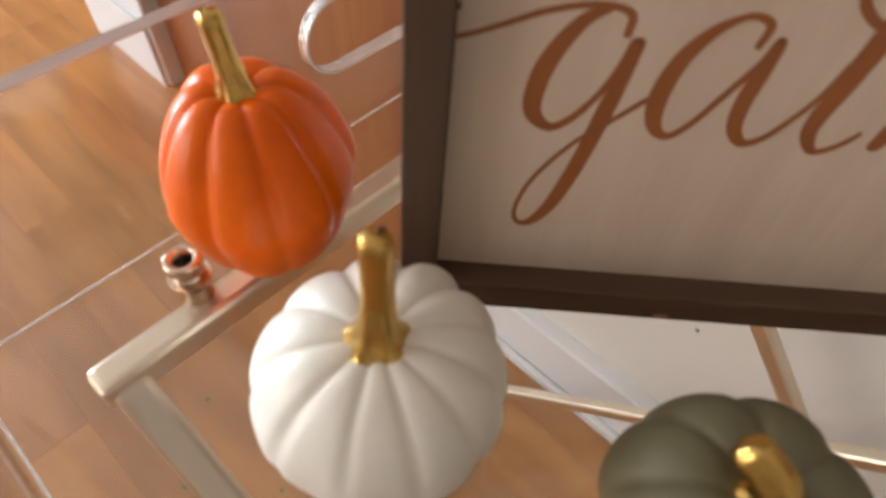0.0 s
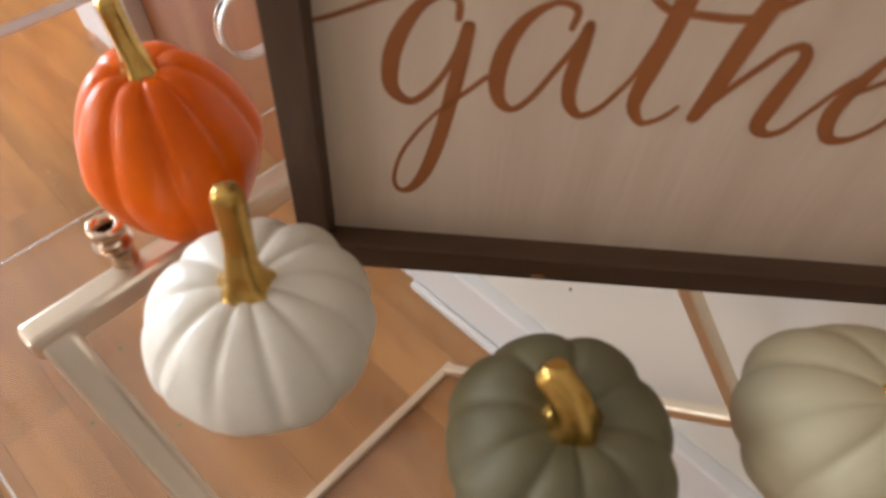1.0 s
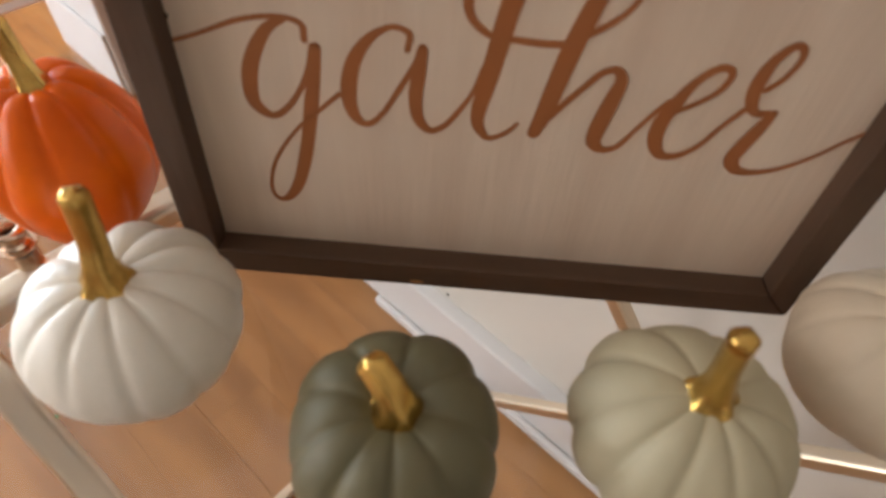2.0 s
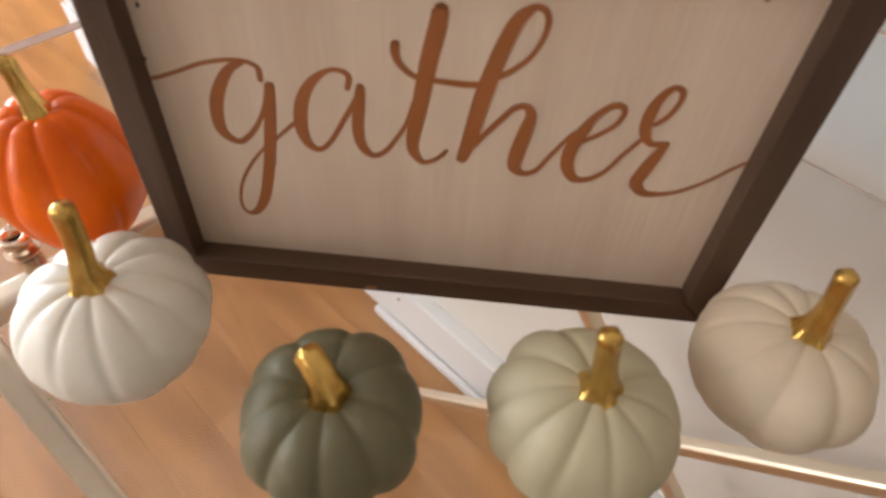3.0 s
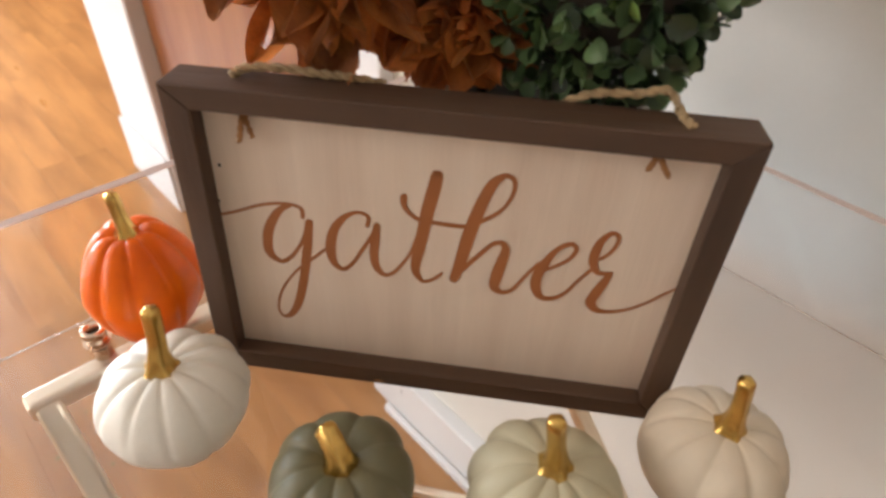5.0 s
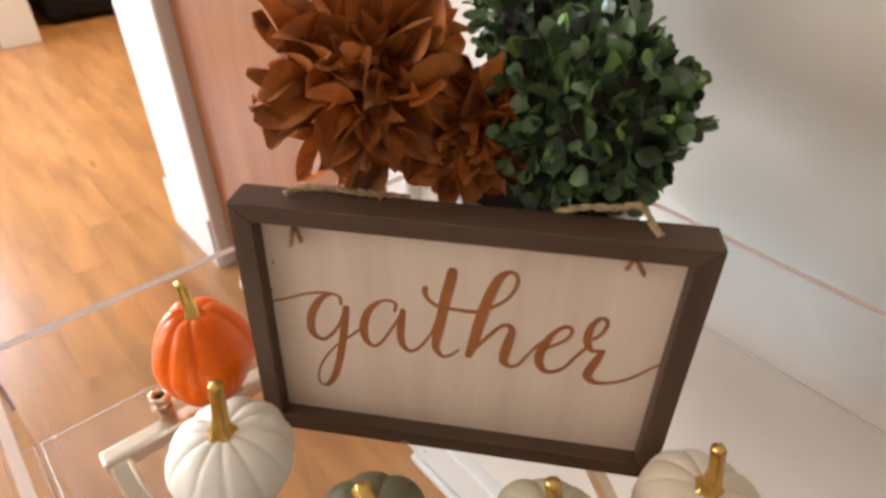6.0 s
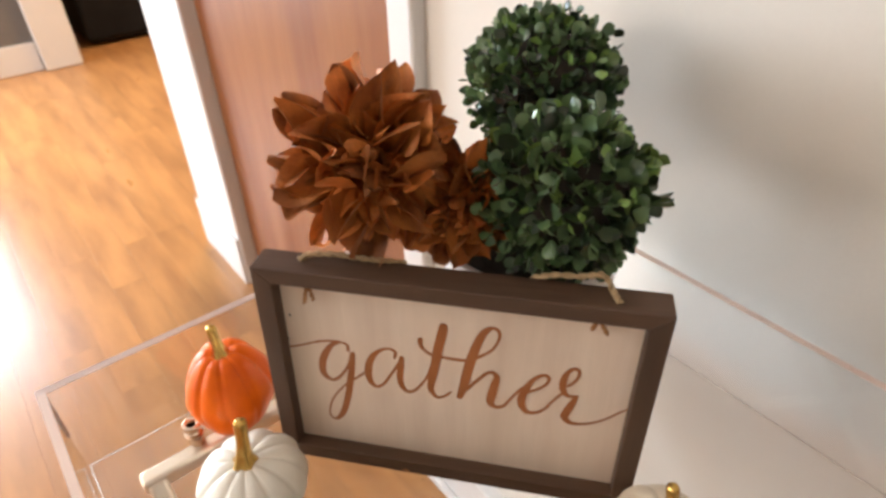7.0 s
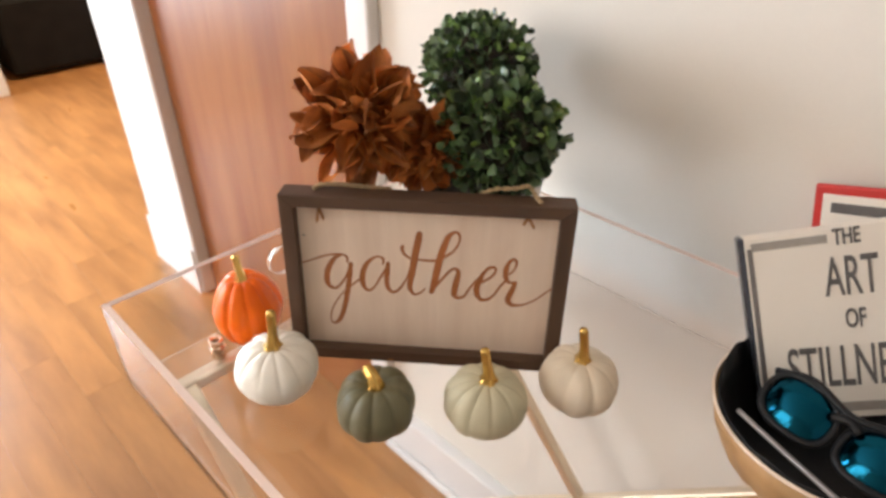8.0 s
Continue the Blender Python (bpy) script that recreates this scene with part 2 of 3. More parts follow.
def window(name, x0, x1, y0, y1, z0, z1):
    root = thing(name, "white framed window in the outer wall", "window", kind="structure")
    along_x = x1 - x0 > y1 - y0
    a0, a1 = (x0, x1) if along_x else (y0, y1)
    d0, d1 = (y0, y1) if along_x else (x0, x1)
    def bar(nm, p, q, r, s, mt, e=0.0):
        part(nm, box(p, q, d0 + e, d1 - e, r, s) if along_x else box(d0 + e, d1 - e, p, q, r, s), mt, root)
    mid, f = (a0 + a1) / 2, 0.05
    for p, q in ((a0, a0 + f), (mid - f / 2, mid + f / 2), (a1 - f, a1)):
        bar("window_frame", p, q, z0, z1, M_WHITE)
    for p, q in ((a0 + f, mid - f / 2), (mid + f / 2, a1 - f)):
        for r in (z0, z1 - f):
            bar("window_frame", p, q, r, r + f, M_WHITE)
        bar("pane", p, q, z0 + f, z1 - f, M_ACRYLIC, 0.022)


window("window_1", -3.56, -3.51, -1.65, -0.44, 0.5, 1.60)
window("window_2", -2.4, -0.8, -2.69, -2.64, 0.8, 2.2)

# the wall's cased end and the door's casing
tagged(mesh_ob("trim", box(END_X, DOOR_X0 + 0.001, WALL - 0.047, WALL + 0.14, 0, CEIL - 0.002, 0.006), M_WHITE), "wide white painted casing at the wall's end", "trim", kind="structure")
tagged(mesh_ob("trim", box(END_X - 0.006, DOOR_X0 - 0.006, WALL - 0.055, WALL - 0.0475, 0, 0.15, 0.003), M_WHITE), "white painted plinth block", "trim", kind="structure")
tagged(mesh_ob("trim", box(-0.418, -0.366, WALL - 0.02, WALL + 0.005, 0, DOOR_H + 0.07, 0.005), M_WHITE), "white painted door casing", "trim", kind="structure")
tagged(mesh_ob("trim", box(DOOR_X0 + 0.002, -0.419, WALL - 0.02, WALL + 0.005, DOOR_H, DOOR_H + 0.07, 0.005), M_WHITE), "white painted door casing", "trim", kind="structure")
tagged(mesh_ob("trim", box(-3.59, -3.40, 0.165, 0.34, 0, 2.1, 0.006), M_WHITE), "white painted casing of the far opening", "trim", kind="structure")
door = tagged(mesh_ob("door_1", box(DOOR_X0 + 0.003, DOOR_X1 - 0.003, WALL - 0.012, WALL + 0.028, 0.008, DOOR_H - 0.004, 0.003), M_DOOR), "closed reddish brown stained wooden door", "door", kind="structure")

dark = thing("sofa", "low black upholstered sofa in the far room", "sofa", pose(-3.62, 1.15, 0))
part("base", box(-0.75, 0, -0.72, 0.72, 0.02, 0.42, 0.03), M_DARK, dark)
part("backrest", box(-0.85, -0.6, -0.72, 0.72, 0.42, 0.85, 0.05), M_DARK, dark)
part("armrest", box(-0.75, 0.0, -0.72, -0.55, 0.42, 0.62, 0.04), M_DARK, dark)
part("armrest", box(-0.75, 0.0, 0.55, 0.72, 0.42, 0.62, 0.04), M_DARK, dark)

# ---- the tray table ----
TX0, TX1, TY0, TY1, TH, TT = -0.197, 0.445, -0.221, 0.252, 0.088, 0.006
stand = thing("folding_stand", "champagne gold metal folding stand with crossed legs", "table stand")
ZT, ZB = TOP - 0.0235, 0.0068
XT = (-0.1632, 0.425)     # the two top bars
XB = (-0.217, 0.410)     # the two foot bars


def square(p, q, half):
    """A square metal tube with softened edges from p to q."""
    p, q = Vector(p), Vector(q)
    d = (q - p).normalized()
    a = d.cross(Vector((0, 0, 1))).normalized()
    m = Matrix((a, a.cross(d) * -1, d)).transposed().to_4x4()
    m.translation = (p + q) / 2
    bm = box(-half, half, -half, half, -(q - p).length / 2, (q - p).length / 2, half * 0.5, 3)
    bmesh.ops.transform(bm, matrix=m, verts=bm.verts[:])
    bmesh.ops.recalc_face_normals(bm, faces=bm.faces[:])
    return bm


HT, HB, HL = 0.0080, 0.0066, 0.0078
for y in (-0.178, 0.200):
    part("leg", square((XT[0] + 0.002, y, ZT), (XB[1], y, ZB), HL), M_BRASS, stand)
for yt, yb in ((-0.205, -0.150), (0.229, 0.167)):
    part("leg", square((XT[1] - 0.002, yt, ZT), (XB[0], yb, ZB), HL), M_BRASS, stand)
for x, y0, y1 in ((XT[0], -0.1885, 0.209), (XT[1], -0.213, 0.238)):
    part("top_bar", square((x, y0, ZT), (x, y1, ZT), HT), M_BRASS, stand)
for x, y0, y1 in ((XB[0], -0.158, 0.180), (XB[1], -0.187, 0.209)):
    part("foot_bar", square((x, y0, ZB), (x, y1, ZB), HB), M_BRASS, stand)

tray = thing("serving_tray", "clear acrylic tray with upright sides on a gold folding stand", "tray", pose(0, 0, TOP))


def stadium(y0, y1, z0, z1, x0, x1):
    r = (z1 - z0) / 2
    ring = [(y0 + r - r * math.sin(math.pi * k / 14), z0 + r - r * math.cos(math.pi * k / 14)) for k in range(15)] + [(y1 - r + r * math.sin(math.pi * k / 14), z0 + r + r * math.cos(math.pi * k / 14)) for k in range(15)]
    bm = bmesh.new()
    a, c = [bm.verts.new((x0, y, z)) for y, z in ring], [bm.verts.new((x1, y, z)) for y, z in ring]
    bm.faces.new(a), bm.faces.new(c[::-1])
    for k in range(len(a)):
        bm.faces.new((a[k], a[(k + 1) % len(a)], c[(k + 1) % len(a)], c[k]))
    bmesh.ops.recalc_face_normals(bm, faces=bm.faces[:])
    return bm


def tray_solid():
    """The tray as one glued body, with a rounded handle slot cut through each end."""
    bm = box(TX0, TX1, TY0, TY1, -TT, TH)
    top = [f for f in bm.faces if f.normal.z > 0.5]
    bmesh.ops.inset_region(bm, faces=top, thickness=TT)
    ext = bmesh.ops.extrude_discrete_faces(bm, faces=top)
    bmesh.ops.translate(bm, verts=list({v for f in ext["faces"] for v in f.verts}), vec=(0, 0, -TH))
    bmesh.ops.recalc_face_normals(bm, faces=bm.faces[:])
    body = mesh_ob("body", bm, M_ACRYLIC)
    for x0, x1 in ((TX0 - 0.02, TX0 + TT + 0.02), (TX1 - TT - 0.02, TX1 + 0.02)):
        cut = mesh_ob("cut", stadium(-0.051, 0.082, 0.033, 0.069, x0, x1), M_ACRYLIC)
        mod = body.modifiers.new("slot", "BOOLEAN")
        mod.operation, mod.object, mod.solver = "DIFFERENCE", cut, "EXACT"
        me = bpy.data.meshes.new_from_object(body.evaluated_get(bpy.context.evaluated_depsgraph_get()))
        body.modifiers.clear()
        body.data = me
        bpy.data.objects.remove(cut)
    return body


tray_body = tagged(tray_solid(), "clear glued acrylic body with handle slots")
tray_body.parent = tray
tray_body.visible_shadow = False
E0, E1 = TH + 0.0001, TH + 0.0009
for x in (TX0, TX1 - TT):
    part("rim_edge", box(x, x + TT, TY0, TY1, E0, E1), M_EDGE, tray, "matt sawn acrylic edge tinted with its reflections").visible_shadow = False
# Front and back edges carry the pinkish reflection as colour.
for y in (TY0, TY1 - TT):
    part("rim_edge", box(TX0 + TT, TX1 - TT, y, y + TT, E0, E1), M_EDGE_REFLECT, tray, "matt sawn acrylic edge tinted with its reflections").visible_shadow = False

# Corner seams, with the dark reflection near the rim put into their tint.
for x, y in ((TX0, TY0), (TX0, TY1), (TX1, TY0), (TX1, TY1)):
    sx, sy = (1 if x == TX0 else -1), (1 if y == TY0 else -1)
    cx, cy = sorted((x + sx * TT, x + sx * (TT + 0.0008))), sorted((y + sy * 0.0002, y + sy * (TT - 0.0002)))
    part("corner_seam", box(*cx, *cy, 0.040, TH - 0.001), M_SEAM_DARK, tray, "corner seam tinted smoky for its dark reflection").visible_shadow = False

GL = 0.0009
for x in (TX0 + TT, TX1 - TT - GL):
    part("glue_line", box(x, x + GL, TY0 + TT, TY1 - TT, 0.0001, GL), M_BRIGHT_EDGE, tray, "thin bright glue line").visible_shadow = False
for y in (TY0 + TT, TY1 - TT - GL):
    part("glue_line", box(TX0 + TT + GL, TX1 - TT - GL, y, y + GL, 0.0001, GL), M_BRIGHT_EDGE, tray, "thin bright glue line").visible_shadow = False


def slot_glint(x0, x1):
    """An added metallic ring that gives a handle slot's cut edge its bright reflections."""
    bm = bmesh.new()
    rows = []
    for x, r in ((x0, 0.0179), (x1, 0.0179), (x1, 0.0167), (x0, 0.0167)):
        row = []
        for k in range(60):
            a = 2 * math.pi * k / 60
            row.append(bm.verts.new((x, 0.0155 + math.copysign(0.0485, math.cos(a)) + r * math.cos(a), 0.051 + r * math.sin(a))))
        rows.append(row)
    for a, b in zip(rows, rows[1:] + rows[:1]):
        for k in range(60):
            bm.faces.new((a[k], a[(k + 1) % 60], b[(k + 1) % 60], b[k]))
    bmesh.ops.recalc_face_normals(bm, faces=bm.faces[:])
    return bm


for x in (TX0, TX1 - TT):
    part("slot_glint", slot_glint(x - 0.0004, x + TT + 0.0004), M_BRIGHT_EDGE, tray, "added metallic ring for the slot edge's bright reflections")

# ---- the sign ----
SIGN = pose(0, 0, TOP + 0.0005, -2.86, 0, 39.5)
sign = thing("wooden_sign", "whitewashed wooden sign reading gather in a brown wood frame", "sign", SIGN)
U0, U1, V1, RW, PF, PB = -0.1190, 0.1245, 0.1740, 0.0135, -0.0025, 0.021
UT = -0.1155         # the frame is slightly out of square at its top
board = part("board", box(U0 - 0.003, U1 + 0.003, 0.0082, 0.0152, 0.011, V1 + 0.002), M_BOARD, sign, "whitewashed wooden board")


def mitred(quad):
    """A frame rail with mitred ends: four corners (across, up), extruded through the frame's depth."""
    bm = bmesh.new()
    a, c = [bm.verts.new((u, PF, v)) for u, v in quad], [bm.verts.new((u, PB, v)) for u, v in quad]
    bm.faces.new(a), bm.faces.new(c[::-1])
    for k in range(4):
        bm.faces.new((a[k], a[(k + 1) % 4], c[(k + 1) % 4], c[k]))
    bmesh.ops.recalc_face_normals(bm, faces=bm.faces[:])
    bmesh.ops.bevel(bm, geom=bm.edges[:], offset=0.0009, segments=2, affect="EDGES", profile=0.5)
    return bm


O0, O1, OV, IV = U0 - RW, U1 + RW, 0.1860, 0.0138
OT = UT - RW
part("rail", mitred([(O0, 0), (O1, 0), (U1, IV), (U0, IV)]), M_FRAME, sign)
part("rail", mitred([(OT, OV), (UT, V1), (U1, V1), (O1, OV)]), M_FRAME, sign)
part("rail", mitred([(O0, 0), (U0, IV), (UT, V1), (OT, OV)]), M_FRAME_UP, sign)
part("rail", mitred([(O1, 0), (O1, OV), (U1, V1), (U1, IV)]), M_FRAME_UP, sign)

def ribbon(pts, half, lift):
    line = smooth_line([(x, z, w) for (x, z), w in zip(pts, half)], 8)
    bm = bmesh.new()
    rows = []
    for i, p in enumerate(line):
        q0, q1 = line[max(i - 1, 0)], line[min(i + 1, len(line) - 1)]
        d = Vector((q1.x - q0.x, q1.y - q0.y)).normalized()
        nx, nz = -d.y, d.x
        w = max(p.z, 0.4)
        rows.append([bm.verts.new(((p.x + k * w * nx) / 1000 - 0.125, 0.0082 - lift, (p.y + k * w * nz) / 1000 + 0.014)) for k in (-1, 1)])
    for a, b in zip(rows, rows[1:]):
        bm.faces.new((a[0], a[1], b[1], b[0]))
    for end, sgn in ((0, -1), (len(line) - 1, 1)):
        p, q = line[end], line[end - sgn]
        d = Vector((p.x - q.x, p.y - q.y)).normalized()
        w = max(p.z, 0.4)
        fan = [rows[end][0]]
        for k in range(1, 8):
            an = math.pi * k / 8
            c, s = math.cos(an), math.sin(an)
            nx, nz = -d.y * sgn, d.x * sgn
            fan.append(bm.verts.new(((p.x - c * w * nx * sgn + s * w * d.x) / 1000 - 0.125, 0.0082 - lift, (p.y - c * w * nz * sgn + s * w * d.y) / 1000 + 0.014)))
        fan.append(rows[end][1])
        bm.faces.new(fan)
    bmesh.ops.recalc_face_normals(bm, faces=bm.faces[:])
    for f in bm.faces:
        if f.normal.y > 0:
            f.normal_flip()
    return bm


strokes = itertools.count()


def stroke(name, pts, half):
    """A brush stroke of the script: across and up in millimetres, and half widths."""
    part(name, ribbon(pts, half, 0.00008 + 0.00003 * next(strokes)), M_INK, board, "copper brown painted script")


stroke("letter_g", [(3.6, 94.2), (10.8, 95.9), (20.8, 99.8), (30.6, 104.0), (40.0, 106.3), (47.6, 106.6), (52.8, 104.5), (53.1, 99.1)], [0.9, 0.9, 0.9, 1, 1, 1, 1.2, 1.2])
stroke("letter_g", [(47.6, 106.6), (41.0, 102.2), (35.2, 93.0), (32.0, 83.1), (31.9, 72.5), (37.7, 67.3), (43.6, 71.0), (49.2, 79.0), (53.3, 88.0), (56.2, 96.6)], [1.2, 2, 2.7, 2.9, 2.6, 1.6, 1.3, 1.1, 1.2, 2.0])
stroke("letter_g", [(56.6, 96.7), (55.0, 86.4), (52.9, 74.4), (50.7, 61.9), (47.8, 48.6), (43.6, 34.5), (38.5, 25.8), (33.9, 24.5), (31.8, 30.2), (34.3, 42.0), (39.9, 53.0), (47.6, 63.5), (56.5, 72.2), (63.4, 79.1)], [1.9, 2.3, 2.7, 2.6, 2.6, 2.4, 1.8, 1.1, 0.8, 0.8, 0.8, 0.8, 0.9, 1.0])
stroke("letter_a", [(87.5, 98.5), (88.3, 104.0), (84.8, 106.3), (80.3, 105.7), (74.1, 100.9), (69.0, 92.2), (66.7, 80.4), (68.2, 70.7), (73.1, 67.0), (78.8, 72.3), (84.8, 83.1), (90.3, 93.4), (92.6, 99.9)], [1.1, 1.2, 1.1, 1.1, 1.9, 2.6, 2.9, 2.2, 1.4, 1.1, 1.1, 1.2, 1.5])
stroke("letter_a", [(92.6, 99.2), (91.5, 89.8), (90.6, 80.1), (91.7, 71.5), (96.0, 66.5), (101.4, 69.0), (106.4, 76.2), (110.6, 84.2), (113.7, 94.9)], [1.9, 2.5, 2.5, 2.2, 1.6, 1.2, 1, 0.9, 0.9])
stroke("letter_t", [(122.9, 133.3), (121.6, 125.5), (119.1, 113.4), (117.2, 100.8), (115.1, 87.6), (113.4, 77.7), (113.6, 70.9), (117.4, 65.4), (121.8, 66.5), (125.4, 69.5), (127.8, 72.7)], [3.1, 3.4, 3.4, 3.3, 3.1, 2.7, 2.2, 1.4, 1.1, 1, 0.8])
stroke("letter_t", [(106.7, 119.2), (106.5, 115.8), (108.2, 111.3), (112.6, 107.3), (117.0, 105.8), (124.3, 105.4), (131.6, 105.0), (138.8, 105.3)], [1.8, 1.7, 1.4, 1.3, 1.2, 1.3, 1.4, 1.4])
stroke("letter_h", [(145.1, 109.0), (151.0, 113.3), (156.0, 118.4), (159.4, 125.5), (160.5, 132.1), (159.0, 136.3), (155.4, 137.4), (151.6, 135.1)], [1.3, 1.2, 1, 1, 1.1, 1.3, 1.4, 1.9])
stroke("letter_h", [(154.1, 136.6), (150.0, 132.3), (146.6, 123.8), (143.6, 113.3), (141.0, 102.4), (138.9, 91.1), (136.9, 79.3), (134.4, 69.3)], [1.6, 2.6, 3.0, 3.3, 3.5, 3.4, 3.2, 2.4])
stroke("letter_h", [(138.6, 76.4), (143.3, 83.4), (148.7, 90.7), (153.1, 96.2), (157.7, 97.6), (160.1, 93.5), (158.9, 85.8), (157.0, 74.5), (156.8, 67.2), (161.1, 64.2), (166.1, 66.6), (169.9, 73.3), (174.8, 82.0), (178.5, 87.2)], [1.2, 1.3, 1.3, 1.3, 1.6, 2.2, 2.9, 3.2, 2.6, 1.6, 1.2, 1.0, 1.0, 1.2])
stroke("letter_e", [(181.1, 83.0), (187.3, 87.1), (193.1, 92.5), (195.4, 98.7), (193.4, 101.7), (189.4, 100.8), (184.5, 95.3), (180.9, 86.8), (178.3, 77.9), (178.8, 69.9), (182.7, 64.0), (189.3, 64.7), (195.1, 70.1), (199.6, 78.5), (204.8, 86.7)], [1.2, 1.1, 1.1, 1.2, 1.4, 1.5, 1.7, 2.6, 2.9, 2.7, 2, 1.4, 1.1, 1, 1.1])
stroke("letter_r", [(208.4, 94.8), (212.2, 99.4), (214.5, 105.9), (213.8, 110.3), (210.5, 111.3), (206.8, 106.5), (205.1, 99.8), (205.3, 91.7), (208.7, 85.8), (215.1, 86.0)], [1.1, 1.1, 1.1, 1.3, 1.4, 1.9, 2.5, 2.4, 1.6, 1.4])
stroke("letter_r", [(215.1, 86.0), (212.6, 78.2), (210.2, 71.0), (209.0, 64.6), (213.0, 59.8), (220.6, 59.8), (229.0, 63.0), (237.8, 69.5), (244.8, 76.7), (251.5, 82.5)], [1.6, 2.6, 2.9, 2.8, 2, 1.3, 1, 0.9, 0.9, 0.9])

# a chipped knot in the lower rail's edge
chip = bmesh.new()
bmesh.ops.create_icosphere(chip, subdivisions=2, radius=1, matrix=Matrix.Translation((-0.031, PF + 0.0006, 0.0028)) @ Matrix.Diagonal((0.0042, 0.0011, 0.0016, 1)))
part("knot", chip, M_KNOT, sign, "pale chipped knot in the lower rail", smooth=True)

# ---- pumpkins ----
def pumpkin(name, label, m, body_mat, R, Hh, ribs, deep, seed, stem, top_r=0.011, pinch=0.0, crown=0.87, lean=(0, 0), taper=0.0, flare=0.78, knobs=0.11):
    """stem: its way from the crown as offsets; the body rests on z = 0."""
    rnd = random.Random(seed)
    root = thing(name, label, "pumpkin", m, "pumpkins before the sign")
    phase = rnd.random() * 6
    wob = [rnd.uniform(-0.12, 0.12) for _ in range(ribs)]
    wid = [rnd.uniform(0.94, 1.05) for _ in range(ribs)]
    bm = bmesh.new()
    A, B = 144, 44
    rings = []
    for j in range(B + 1):
        v = j / B
        ph = math.pi * (v - 0.5)
        cz, cr = math.sin(ph), math.cos(ph)
        r0 = R * (abs(cr) ** 0.80)
        z0 = Hh / 2 + Hh / 2 * (abs(cz) ** 0.92) * (1 if cz > 0 else -1)
        if cz > 0:
            z0 -= Hh * (1 - crown) * math.exp(-(r0 / (0.36 * R)) ** 2)
            r0 *= 1 - pinch * cz
        else:
            z0 += Hh * 0.06 * math.exp(-(r0 / (0.3 * R)) ** 2)
            r0 *= 1 + taper * cz
        ring = []
        for k in range(A):
            th = 2 * math.pi * k / A
            u = (th * ribs / (2 * math.pi) + 0.25 * math.sin(th + phase)) % ribs
            i = int(u)
            f = u - i
            f = min(max(f + wob[i] * f * (1 - f), 0), 1)
            e = min(f * 1.15, 1 - f)
            bulge = 1 - 0.38 * math.exp(-(e / 0.12) ** 2) - 0.50 * (1 - math.sin(math.pi * f))
            g = deep * (0.3 + 0.7 * min(1, r0 / (0.8 * R)))
            rr = r0 * (1 + (wid[i] - 1) * math.sin(math.pi * f)) * (1 - g * (1 - bulge))
            zz = z0 - (Hh * 0.030 * (1 - bulge) if cz > 0.1 else 0) * min(1, (r0 / R) * 2) * min(1, max(0, cz - 0.1) * 3)
            ring.append(bm.verts.new((rr * math.cos(th) + lean[0] * zz / Hh, rr * math.sin(th) + lean[1] * zz / Hh, zz)) if 0 < j < B else None)
        if j in (0, B):
            v0 = bm.verts.new((lean[0] * z0 / Hh, lean[1] * z0 / Hh, z0))
            ring = [v0] * A
        rings.append(ring)
    for r0, r1 in zip(rings, rings[1:]):
        for k in range(A):
            q = [r0[k], r0[(k + 1) % A], r1[(k + 1) % A], r1[k]]
            q = list(dict.fromkeys(q))
            bm.faces.new(q)
    bmesh.ops.recalc_face_normals(bm, faces=bm.faces[:])
    low = min(v.co.z for v in bm.verts)
    bmesh.ops.translate(bm, verts=bm.verts[:], vec=(0, 0, -low))
    part("body", bm, body_mat, root, smooth=True)
    # stem with a flared, fluted foot
    zc = Hh * crown - low
    line = smooth_line([(lean[0], lean[1], zc - 0.003)] + [(lean[0] + a, lean[1] + b, zc + c) for a, b, c in stem], 6)
    bm = bmesh.new()
    S = 30
    prev = None
    for i, p in enumerate(line):
        t = i / (len(line) - 1)
        d = (line[min(i + 1, len(line) - 1)] - line[max(i - 1, 0)]).normalized()
        a = d.cross(Vector((0.3, 1, 0.1))).normalized()
        b = d.cross(a)
        rad = top_r * (0.36 + 0.06 * t + flare * math.exp(-t * 5.0))
        ring = [bm.verts.new(p + rad * (1 + (0.05 + knobs * math.exp(-t * 4)) * math.cos(5 * 2 * math.pi * k / S + seed + 1.6 * t)) * (math.cos(2 * math.pi * k / S) * a + math.sin(2 * math.pi * k / S) * b)) for k in range(S)]
        if prev:
            for k in range(S):
                bm.faces.new((prev[k], prev[(k + 1) % S], ring[(k + 1) % S], ring[k]))
        prev = ring
    d = (line[-1] - line[-2]).normalized()
    for sc, up in ((0.75, 0.35), (0.3, 0.5)):
        ring = [bm.verts.new(line[-1] + (v.co - line[-1]) * 1.0) for v in prev]
        for v, w in zip(ring, prev):
            v.co = line[-1] + (w.co - line[-1] - d * (w.co - line[-1]).dot(d)) * sc + d * up * top_r * 0.5
        for k in range(S):
            bm.faces.new((prev[k], prev[(k + 1) % S], ring[(k + 1) % S], ring[k]))
        prev = ring
    bm.faces.new(prev)
    bmesh.ops.recalc_face_normals(bm, faces=bm.faces[:])
    part("stem", bm, M_GOLD, root, "gold painted stem", smooth=True)
    return root


pumpkin("pumpkin", "tall glossy orange pumpkin with a gold stem on the tray", pose(-0.1575, -0.101, TOP, 0, 0, 20), M_ORANGE, 0.0368, 0.084, 8, 0.088, 1, [(-0.0005, 0.0003, 0.006), (-0.002, 0.0005, 0.014), (-0.0035, 0.001, 0.0265)], 0.0098, 0.20, 0.905, (-0.0035, 0.0035), 0.16)
